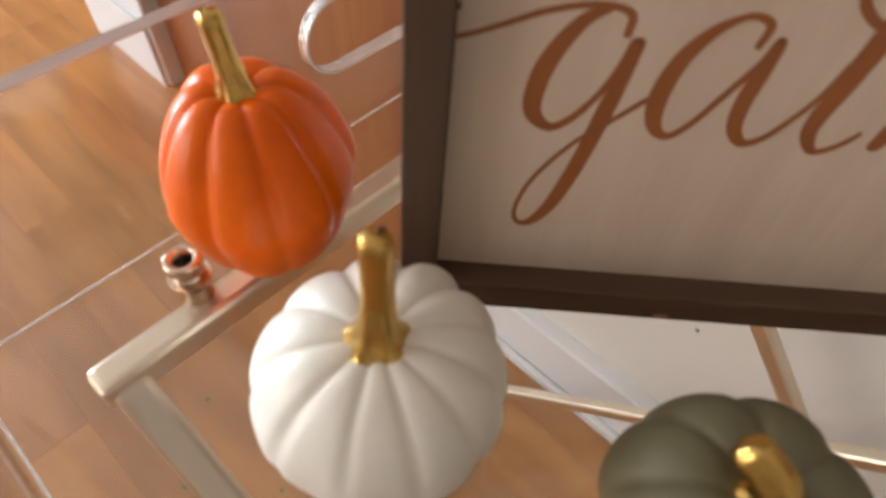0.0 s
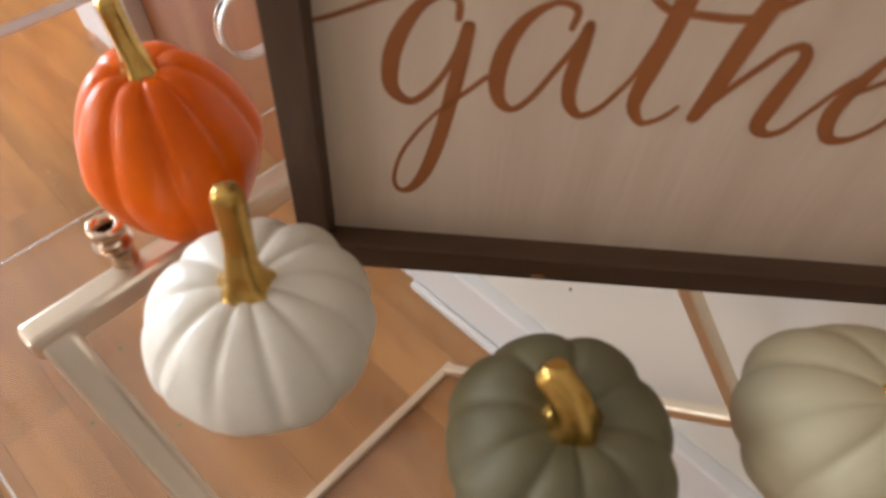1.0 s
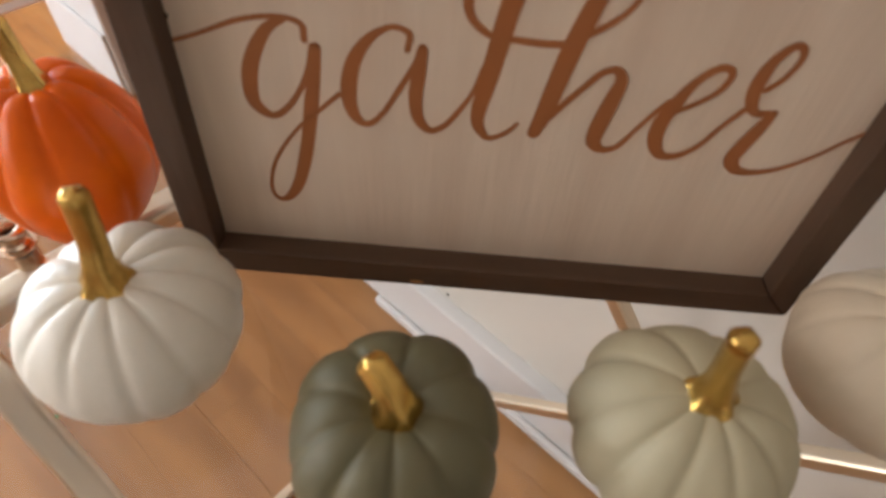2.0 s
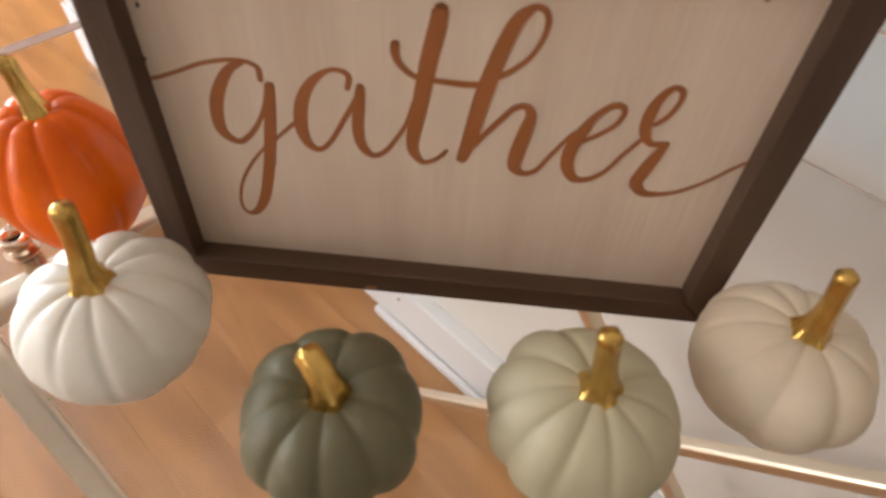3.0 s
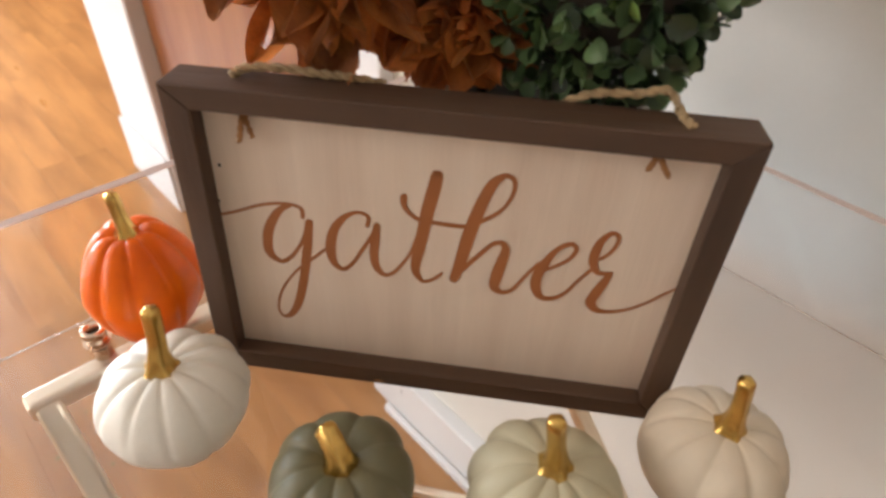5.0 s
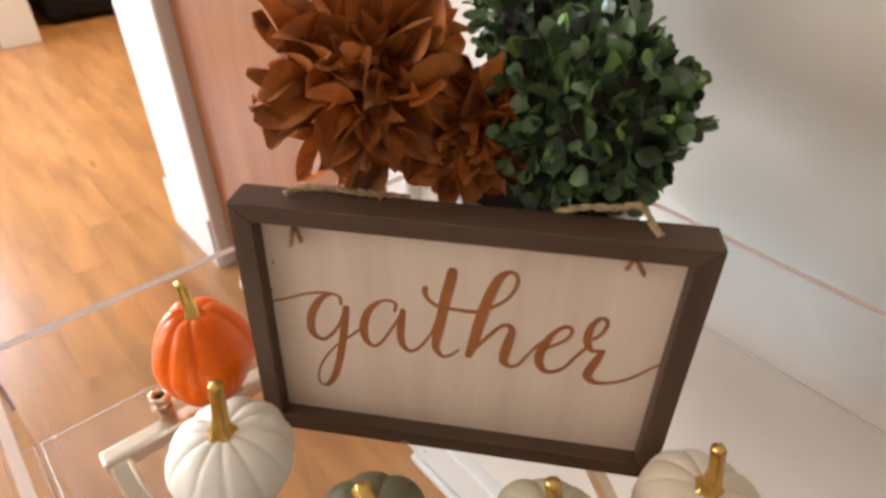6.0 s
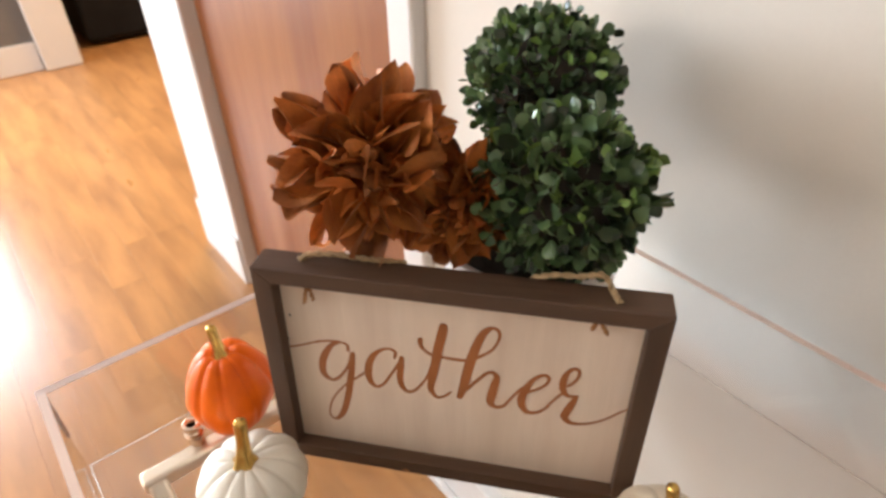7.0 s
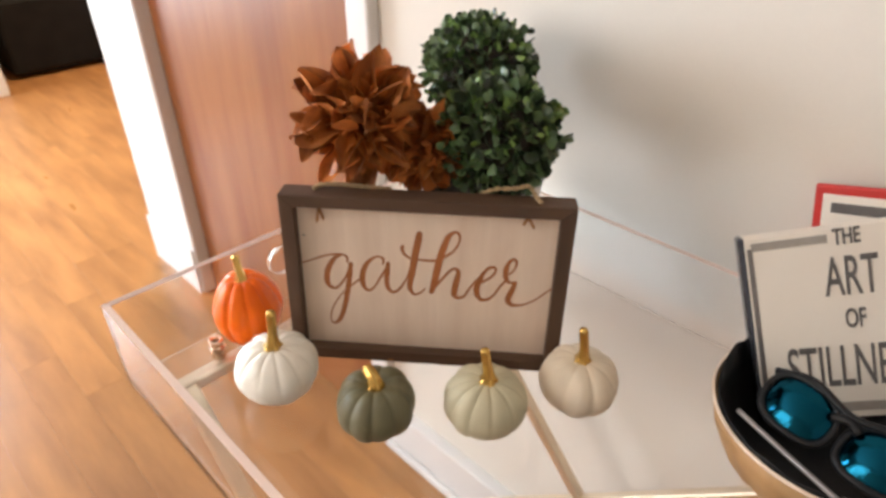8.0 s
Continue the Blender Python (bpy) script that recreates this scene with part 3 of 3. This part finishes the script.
pumpkin("pumpkin", "small white pumpkin with a gold stem on the tray", pose(-0.0715, -0.1235, TOP), M_CREAM, 0.0402, 0.0625, 11, 0.056, 2, [(0, 0.0005, 0.007), (-0.002, 0.003, 0.017), (-0.004, 0.0055, 0.0345)], 0.0105, 0.05, 0.955, (0.002, 0), 0.10)
pumpkin("pumpkin", "small dark olive green pumpkin with a curved gold stem", pose(0.0280, -0.0855, TOP), M_GREEN, 0.0362, 0.0592, 9, 0.055, 3, [(0.000, 0, 0.005), (-0.004, 0.0005, 0.0105), (-0.0115, 0.0015, 0.0135)], 0.0128, 0.0, 0.85, (0.002, 0.001), 0.06, 0.80, 0.12)
pumpkin("pumpkin", "small sage green pumpkin with a gold stem", pose(0.098, -0.013, TOP), M_SAGE, 0.0385, 0.0605, 10, 0.048, 4, [(-0.0005, 0, 0.007), (-0.002, -0.001, 0.018), (-0.0035, -0.003, 0.0345)], 0.0100, 0.03, 0.95, (0.0015, -0.0005), 0.12)
pumpkin("pumpkin", "small ivory pumpkin with a gold stem", pose(0.142, 0.068, TOP), M_IVORY, 0.0383, 0.0605, 10, 0.046, 5, [(0, 0, 0.007), (-0.001, 0.0, 0.018), (-0.0035, -0.001, 0.034)], 0.0096, 0.03, 0.95, (0.0020, -0.001), 0.14)

# ---- plants behind the sign ----
def leaf_mesh(name, length, width, cup, curl, material, seg=6):
    """One leaf from its stalk along +x, domed and curled."""
    bm = bmesh.new()
    rows = []
    for i in range(seg + 1):
        t = i / seg
        w = width * (0.06 + 0.94 * max(0.0, math.sin(math.pi * t ** 1.3))) ** 0.55 * (0.45 if i == seg else 1)
        x = length * t
        z = curl * length * t * t
        rows.append([bm.verts.new((x, s * w, z + cup * abs(s) * w)) for s in (-1, 0, 1)])
    for a, b in zip(rows, rows[1:]):
        for k in (0, 1):
            bm.faces.new((a[k], a[k + 1], b[k + 1], b[k]))
    data = bpy.data.meshes.new(name)
    bm.to_mesh(data)
    bm.free()
    data.materials.append(material)
    for p in data.polygons:
        p.use_smooth = True
    return data


def aim(d, roll):
    return d.to_track_quat("X", "Z").to_matrix().to_4x4() @ Matrix.Rotation(roll, 4, "X")


POT_C = Vector((-0.035, 0.115, TOP))
pot = thing("planter", "white glazed ceramic planter behind the sign", "planter", Matrix.Translation(POT_C))
part("bowl", lathe([(0.052, 0), (0.056, 0.004), (0.067, 0.15), (0.069, 0.165), (0.065, 0.167), (0.061, 0.160), (0.052, 0.02), (0.01, 0.02)], 64), M_POT, pot, smooth=True)
part("soil", lathe([(0.0595, 0.136), (0.0600, 0.140), (0.04, 0.148), (0.004, 0.152)], 40), M_CORE, pot, "dark dry moss")


def boxwood(centre, R, count, seed, label, small=1.0):
    rnd = random.Random(seed)
    root = thing("boxwood_ball", label, "artificial plant", Matrix.Translation(centre), "boxwood balls")
    bm = bmesh.new()
    # Near-black ball behind the leaves, filling the gaps between them.
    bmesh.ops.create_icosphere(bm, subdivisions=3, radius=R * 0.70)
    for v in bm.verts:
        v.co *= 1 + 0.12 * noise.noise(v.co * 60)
    part("core", bm, M_CORE, root, "near-black round core inside the leaves", smooth=True)
    part("stem", tube([(0.0, 0, -R * 0.6), (0, 0, min(-R * 0.9, POT_C.z + 0.125 - centre.z))], 0.004, 8), M_CORE, root)
    kinds = [leaf_mesh("leaf", R * a * small, R * b * small, 0.35, c, M_LEAF) for a, b, c in ((0.185, 0.082, 0.25), (0.16, 0.084, -0.2), (0.21, 0.094, 0.1), (0.14, 0.068, 0.4))]
    lit_leaves = [leaf_mesh("leaf", R * 0.19 * small, R * 0.090 * small, 0.35, c, M_LIT_LEAF) for c in (0.2, -0.1)]
    spare = bmesh.new()
    made = 0
    for i in range(count):
        z = 1 - 2 * (i + 0.5) / count
        th = i * 2.399963 + rnd.uniform(-0.2, 0.2)
        d = Vector((math.sqrt(1 - z * z) * math.cos(th), math.sqrt(1 - z * z) * math.sin(th), z))
        tuft = 1 + 0.06 * noise.noise(d * 3.1 + centre * 50)
        base = d * R * (rnd.uniform(0.62, 0.86) if rnd.random() < 0.55 else rnd.uniform(0.80, 0.94)) * tuft * (1.09 if rnd.random() < 0.08 else 1)
        way = (d + 0.95 * Vector((rnd.gauss(0, 0.6), rnd.gauss(0, 0.6), rnd.gauss(0.25, 0.6)))).normalized()
        m = Matrix.Translation(base) @ aim(way, rnd.gauss(0, 1.3)) @ Matrix.Scale(rnd.uniform(0.75, 1.2), 4)
        me = kinds[i % 4]
        if centre.y + base.y + way.y * R * 0.3 > WALL - 0.004:
            continue
        # Lighter leaves go only on the upper +x side, painting it as lit.
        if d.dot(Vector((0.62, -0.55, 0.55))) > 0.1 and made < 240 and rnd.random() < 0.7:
            ob = new("leaf", lit_leaves[made % 2] if rnd.random() < 0.26 and d.z + 0.6 * d.x > 0.25 else me)
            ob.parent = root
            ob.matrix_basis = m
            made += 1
        else:
            n0 = len(spare.verts)
            spare.from_mesh(me)
            spare.verts.ensure_lookup_table()
            for v in spare.verts[n0:]:
                v.co = m @ v.co
    tagged(part("foliage", spare, M_LEAF, root, smooth=True), "small glossy green leaves", kind="stuff")
    return root


boxwood(Vector((0.000, 0.104, TOP + 0.219)), 0.0585, 1150, 11, "round artificial boxwood ball with small green leaves")
boxwood(Vector((-0.091, 0.178, TOP + 0.246)), 0.0605, 1500, 12, "rounded artificial boxwood ball near the wall", 0.82)


def dahlia(centre, R, axis, seed):
    rnd = random.Random(seed)
    root = thing("artificial_flower", "large rust brown silk dahlia with layered petals", "flower", Matrix.Translation(centre))
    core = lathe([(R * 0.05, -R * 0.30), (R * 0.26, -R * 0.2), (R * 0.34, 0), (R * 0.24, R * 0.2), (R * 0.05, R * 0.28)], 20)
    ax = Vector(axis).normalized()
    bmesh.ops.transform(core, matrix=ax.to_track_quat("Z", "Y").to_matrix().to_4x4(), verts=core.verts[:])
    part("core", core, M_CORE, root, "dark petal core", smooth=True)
    end = Vector((POT_C.x - 0.02, POT_C.y - 0.02, POT_C.z + 0.12)) - centre
    part("stem", tube(smooth_line([-ax * R * 0.2, -ax * R * 0.45 + Vector((0, 0, -R * 0.3)), end], 6), 0.003, 8), M_CORE, root)
    side = ax.cross(Vector((0, 0, 1))).normalized()
    upd = side.cross(ax)
    for layer, (tilt, n, ln, wd) in enumerate(((14, 5, 0.50, 0.125), (30, 9, 0.62, 0.145), (46, 12, 0.72, 0.155), (62, 15, 0.80, 0.160), (78, 17, 0.86, 0.160), (96, 17, 0.88, 0.160), (116, 15, 0.84, 0.160), (138, 11, 0.76, 0.155))):
        for k in range(n):
            an = 2 * math.pi * (k + 0.5 * (layer % 2) + rnd.uniform(-0.25, 0.25)) / n
            tl = radians(tilt + rnd.uniform(-15, 15))
            d = (math.cos(tl) * ax + math.sin(tl) * (math.cos(an) * side + math.sin(an) * upd)).normalized()
            L, Wd = R * ln * rnd.uniform(0.72, 1.14), R * wd * rnd.uniform(0.75, 1.15)
            bm = bmesh.new()
            rows = []
            S = 12
            curl, cup, tw = rnd.uniform(-0.20, 0.52), rnd.uniform(0.8, 2.2), rnd.uniform(-0.9, 0.9)
            wav, wp = rnd.uniform(0.10, 0.34), rnd.uniform(0, 6)
            for i in range(S + 1):
                t = i / S
                w = Wd * (0.30 + 0.70 * math.sin(math.pi * min(0.5, t * 0.78))) * (1 if t < 0.62 else max(0.03, 1 - ((t - 0.62) / 0.38) ** 1.9))
                row = []
                for s in (-1, -0.55, 0, 0.55, 1):
                    y, z = s * w, cup * w * abs(s) ** 1.6 + curl * L * t * t + wav * Wd * math.sin(9 * t + wp + s) * abs(s) * 2
                    c, q = math.cos(tw * t), math.sin(tw * t)
                    row.append(bm.verts.new((0.14 * R + L * t * 0.9, y * c - z * q, y * q + z * c)))
                rows.append(row)
            for a, b in zip(rows, rows[1:]):
                for j in range(4):
                    bm.faces.new((a[j], a[j + 1], b[j + 1], b[j]))
            # the hollow side looks along the flower's axis
            x = d
            zz = (ax - d * ax.dot(d))
            zz = zz.normalized() if zz.length > 1e-3 else upd
            yy = zz.cross(x)
            m = Matrix((x, yy, zz)).transposed().to_4x4()
            bmesh.ops.transform(bm, matrix=m, verts=bm.verts[:])
            part("petal", bm, M_PETAL, root, smooth=True)
    return root


dahlia(Vector((-0.089, 0.013, TOP + 0.239)), 0.0725, (0.62, -0.42, 0.30), 21)
dahlia(Vector((-0.046, 0.062, TOP + 0.207)), 0.050, (0.5, -0.5, 0.1), 22)

# ---- twine on the sign ----
def twine(parent, pts, r=0.0016):
    line = smooth_line(pts, 8)
    strands = []
    for s in range(2):
        out = []
        for i, p in enumerate(line):
            d = (line[min(i + 1, len(line) - 1)] - line[max(i - 1, 0)]).normalized()
            a = d.orthogonal().normalized()
            b = d.cross(a)
            an = i * 0.9 + s * math.pi
            out.append(p + r * 0.55 * (math.cos(an) * a + math.sin(an) * b))
        strands.append(tube(out, r * 0.7, 7))
    return part("twine", merged(*strands), M_TWINE if r > 0.0015 else M_KNOT, parent, "twisted jute hanging cord", smooth=True)


TZ = OV
twine(sign, [(-0.096, 0.0015, 0.158), (-0.095, 0.0035, 0.166), (-0.094, 0.006, V1 - 0.002)], 0.0013)
twine(sign, [(-0.090, 0.0035, 0.160), (-0.093, 0.0055, 0.168), (-0.093, 0.006, V1 - 0.002)], 0.0012)
twine(sign, [(-0.099, 0.011, TZ + 0.001), (-0.092, 0.014, TZ + 0.004), (-0.075, 0.016, TZ + 0.0045), (-0.058, 0.017, TZ + 0.003), (-0.045, 0.019, TZ + 0.0018), (-0.030, 0.024, TZ - 0.002)], 0.0019)
twine(sign, [(0.102, 0.002, 0.163), (0.0985, 0.0035, 0.168), (0.096, 0.006, V1 - 0.001)], 0.0013)
twine(sign, [(0.092, 0.0025, 0.165), (0.0945, 0.0045, 0.169), (0.096, 0.006, V1 - 0.001)], 0.0013)
twine(sign, [(0.106, 0.004, TZ + 0.0012), (0.102, 0.012, TZ + 0.003), (0.095, 0.016, TZ + 0.011), (0.083, 0.017, TZ + 0.008), (0.065, 0.018, TZ + 0.006), (0.052, 0.023, TZ - 0.002)], 0.0019)
for u, z in ((-0.112, 0.140), (-0.1165, 0.118)):
    part("nail_hole", box(u - 0.0006, u + 0.0006, 0.0075, 0.0081, z - 0.0008, z + 0.0008), M_CORE, board)

# ---- bolts through the tray into the stand ----
for x, y in ((-0.1690, -0.137), (-0.1690, 0.150), (0.428, -0.137), (0.428, 0.150)):
    b = thing("bolt", "bronze coloured socket bolt fixing the tray", "bolt", pose(x, y, TOP), "bolts of the tray")
    head = part("head", lathe([(0.0040, 0.0030), (0.0040, 0.0112), (0.0050, 0.0122), (0.0068, 0.0122), (0.0076, 0.0112), (0.0076, 0.0078), (0.0066, 0.0068), (0.0056, 0.0060), (0.0056, 0.0032), (0.0066, 0.0026), (0.0066, 0.0016), (0.0040, 0.0016)], 32, close=True), M_STEEL, b, smooth=True)
    part("washer", lathe([(0.0042, 0.0001), (0.0088, 0.0001), (0.0088, 0.0013), (0.0042, 0.0013)], 28, close=True), M_STEEL, b, "flat washer", smooth=False)
    part("socket", lathe([(0.0039, 0.0018), (0.0039, 0.0050), (0.0030, 0.0050), (0.0005, 0.0050)], 6), M_CORE, head)
    part("spacer", lathe([(0.0025, -TT - 0.0002), (0.0062, -TT - 0.0002), (0.0062, -0.0154), (0.0025, -0.0154)], 28, close=True), M_STEEL, b, "round metal spacer under the tray")

# ---- bowl, book and glasses ----
BC = Vector((0.3300, 0.137, TOP + 0.0005))
BS = 0.87     # the bowl's width
bowl = thing("serving_bowl", "natural wood bowl with a black lining", "bowl", Matrix.Translation(BC))
bm = lathe([(0.055, 0), (0.060, 0.001), (0.082, 0.022), (0.097, 0.050), (0.103, 0.070), (0.1005, 0.0705), (0.094, 0.050), (0.078, 0.024), (0.058, 0.006), (0.055, 0.006)], 96, close=True)
for v in bm.verts:
    an = math.atan2(v.co.y, v.co.x)
    v.co.x, v.co.y = v.co.x * (1 + 0.006 * math.sin(24 * an)), v.co.y * (1 + 0.006 * math.sin(24 * an))
    v.co.z += 0.0015 * math.sin(9 * an) * (v.co.z > 0.06)
    v.co.x, v.co.y = v.co.x * BS, v.co.y * BS
part("shell", bm, M_BASKET, bowl, smooth=True)
part("rim", lathe([(0.1042 * BS, 0.0705), (0.1042 * BS, 0.0722), (0.1026 * BS, 0.0728), (0.1012 * BS, 0.0722), (0.1012 * BS, 0.0705)], 96, close=True), M_BOARD, bowl, "pale thin edge of the bowl", smooth=True)
bm = lathe([(0.02, 0.0065), (0.056, 0.0072), (0.076, 0.025), (0.0925, 0.051), (0.0995, 0.074), (0.0985, 0.0745), (0.0905, 0.052), (0.073, 0.026), (0.054, 0.009), (0.02, 0.009)], 96)
for v in bm.verts:
    an = math.atan2(v.co.y, v.co.x)
    if v.co.z > 0.06:
        up = max(0, math.cos(an - 2.7)) ** 6
        v.co.z += 0.016 * up + (0.0012 + 0.004 * up) * math.sin(17 * an) + 0.002 * noise.noise((5 * math.cos(an), 5 * math.sin(an), 1))
    v.co.x, v.co.y = v.co.x * BS, v.co.y * BS
part("lining", bm, M_BLACK, bowl, "shiny black liner with a ruffled edge", smooth=True)

BOOK = pose(0.2084, 0.173, TOP + 0.1769, 0, 0, 27.2) @ pose(0, 0, 0, -21.7, 0, 0) @ pose(0, 0, 0, 0, -18.1, 0)
book = thing("book", "cream hardback book with grey title lettering standing in the bowl", "book", BOOK)
BW, BH, BT, BU = 0.150, 0.174, 0.016, -0.0085
cover = part("front_cover", box(0.004, BW, 0, 0.003, -BH, BU, 0.0008), M_PAGE, book, "cream paper cover")
part("back_cover", box(0.004, BW, BT - 0.003, BT, -BH, BU, 0.0008), M_PAGE, book)
part("pages", box(0.006, BW - 0.004, 0.0032, BT - 0.0032, -BH + 0.004, BU - 0.004), M_WHITE, book, "white page block")
part("spine", box(0, 0.0055, -0.0006, BT + 0.0006, -BH, BU + 0.0005, 0.002), M_SPINE, book, "dark shiny foil spine")
part("hinge_band", box(0.0065, 0.0105, -0.0005, 0.0002, -BH + 0.004, -0.018), M_TEMPLE, cover, "grey band along the hinge")


def writing(text, x, z, size, wide=1.0):
    c = bpy.data.curves.new("writing", "FONT")
    c.body, c.size, c.align_x, c.extrude, c.offset = text, size, "CENTER", 0.0002, 0.0004
    ob = new("writing", c)
    dg = bpy.context.evaluated_depsgraph_get()
    me = bpy.data.meshes.new_from_object(ob.evaluated_get(dg))
    bpy.data.objects.remove(ob)
    me.materials.clear()
    me.materials.append(M_GREYINK)
    o = new("title_word", me)
    o.parent = cover
    o.matrix_basis = pose(x, -0.0005, z, 90, 0, 0) @ Matrix.Diagonal((wide, 1, 1, 1))
    return o


writing("THE", 0.081, -0.0227, 0.0187, 0.58)
writing("ART", 0.082, -0.0655, 0.047, 0.45)
writing("OF", 0.082, -0.0940, 0.0230, 0.52)
writing("STILLNESS", 0.0765, -0.1445, 0.051, 0.43)
part("printed_line", box(0.055, 0.110, -0.0005, 0.0002, -0.168, -0.160), M_FADED, cover, "small grey line of print")
part("printed_line", box(0.010, 0.067, -0.0005, 0.0002, -0.0205, -0.0135), M_FADED, cover, "faded grey line of print")

card = thing("notebook", "red edged notebook with a white label behind the book", "notebook", pose(0.2895, 0.2365, TOP + 0.0008, -6, -14, 0))
part("cover", box(0, 0.110, -0.006, 0.0, 0, 0.210, 0.002), M_RED, card, "red cover")
panel = part("label_panel", box(0.007, 0.110, -0.0072, -0.0058, 0.02, 0.202, 0.0005), M_PAGE, card, "white panel")
part("printed_line", box(0.014, 0.100, -0.0078, -0.0070, 0.186, 0.195), M_GREYINK, panel, "grey line of print")

SHADES_INV = pose(0.3385, 0.097, TOP + 0.092, 38, 0, -12).inverted()
shades = thing("sunglasses", "black framed sunglasses with blue mirrored lenses in the bowl", "sunglasses", pose(0.3385, 0.097, TOP + 0.092, 38, 0, -12))


def lens_outline(w, h, n=40):
    return [(w * (abs(math.cos(a)) ** 0.75) * (1 if math.cos(a) > 0 else -1), h * (abs(math.sin(a)) ** 0.8) * (1 if math.sin(a) > 0 else -1) + 0.10 * h * math.cos(a)) for a in (2 * math.pi * k / n for k in range(n))]


for sx in (-1, 1):
    o = lens_outline(0.0255, 0.0205)
    bm = bmesh.new()
    rings = [[bm.verts.new((sx * 0.0305 + sx * x * q, y * q, -0.004 * ((x / 0.026) ** 2) * q * q + 0.007 * (1 - q * q))) for x, y in o] for q in (1, 0.8, 0.6, 0.4, 0.2)]
    for r0, r1 in zip(rings, rings[1:]):
        for k in range(len(o)):
            bm.faces.new((r0[k], r0[(k + 1) % len(o)], r1[(k + 1) % len(o)], r1[k]))
    bm.faces.new(rings[-1])
    bmesh.ops.recalc_face_normals(bm, faces=bm.faces[:])
    part("lens", bm, M_LENS, shades, "blue mirrored lens", smooth=True)
    pts = [(sx * 0.0305 + sx * x * 1.05, y * 1.05, -0.004 * ((x / 0.026) ** 2)) for x, y in o]
    part("rim", tube(pts + [pts[0], pts[1]], 0.0031, 8), M_BLACK, shades, "black plastic rim", smooth=True)
    if sx < 0:
        way = [SHADES_INV @ Vector(p) for p in ((0.2745, 0.0815, TOP + 0.080), (0.300, 0.0715, TOP + 0.0795), (0.330, 0.0605, TOP + 0.079), (0.358, 0.050, TOP + 0.079))]
    else:
        way = [(0.056, 0.010, -0.004), (0.058, -0.010, -0.010), (0.050, -0.024, -0.016), (0.024, -0.034, -0.020)]
    part("temple", tube(smooth_line(way, 5), 0.0021, 8), M_TEMPLE, shades, "dark grey folded temple arm", smooth=True)
part("bridge", tube(smooth_line([(-0.010, 0.008, 0), (0, 0.012, 0.002), (0.010, 0.008, 0)], 4), 0.0034, 8), M_BLACK, shades, smooth=True)
part("brow_bar", tube(smooth_line([(-0.060, 0.016, -0.004), (-0.033, 0.024, 0), (0, 0.016, 0.001), (0.033, 0.024, 0), (0.060, 0.016, -0.004)], 6), 0.0030, 8), M_BLACK, shades, smooth=True)

# ---- specks on the tray ----
for x, y, green in ((-0.009, -0.015, 0), (-0.119, -0.162, 1), (-0.076, -0.163, 1), (-0.099, -0.184, 1)):
    f = box(-0.0006, 0.0006, -0.0005, 0.0005, 0, 0.0002)
    bmesh.ops.rotate(f, verts=f.verts[:], cent=(0, 0, 0), matrix=Matrix.Rotation(40 * x, 3, "Z"))
    o = mesh_ob("glitter_flake" if green else "dust_speck", f, M_FLAKE if green else M_CORE)
    o.location = (x, y, TOP + 0.0002)
    tagged(o, "tiny green glitter flake on the clear tray" if green else "tiny dark speck of dust on the tray", "flake" if green else "speck")

# ---- floor boards ----
rnd = random.Random(5)
PW = 0.090
boards = {L: None for L in (0.2, 0.4, 0.6, 0.8, 1.0, 1.2)}
for L in boards:
    bm = box(0, L - 0.0003, 0, PW - 0.0003, -0.008, 0, 0.0002, 1)
    data = bpy.data.meshes.new("plank")
    bm.to_mesh(data)
    bm.free()
    data.materials.append(M_FLOOR)
    boards[L] = data
rest = bmesh.new()
row = 0
y = -2.6
while y < 2.91:
    x = -5.18 + rnd.choice((0.0, 0.2, 0.4))
    while x < 2.55:
        L = rnd.choice((0.6, 0.8, 1.0, 1.2))
        fits = [q for q in (1.2, 1.0, 0.8, 0.6, 0.4, 0.2) if x + q <= 2.6 and q <= L]
        if not fits:
            break
        L = fits[0]
        if -4.0 < x < 0.9 and -1.0 < y < 0.9:
            ob = new("plank", boards[L])
            ob.parent = floor
            ob.location = (x, y, 0)
        else:
            n0 = len(rest.verts)
            rest.from_mesh(boards[L])
            rest.verts.ensure_lookup_table()
            for v in rest.verts[n0:]:
                v.co += Vector((x, y, 0))
        x += L
    y += PW
tagged(part("planks", rest, M_FLOOR, floor), "honey oak boards", kind="stuff")
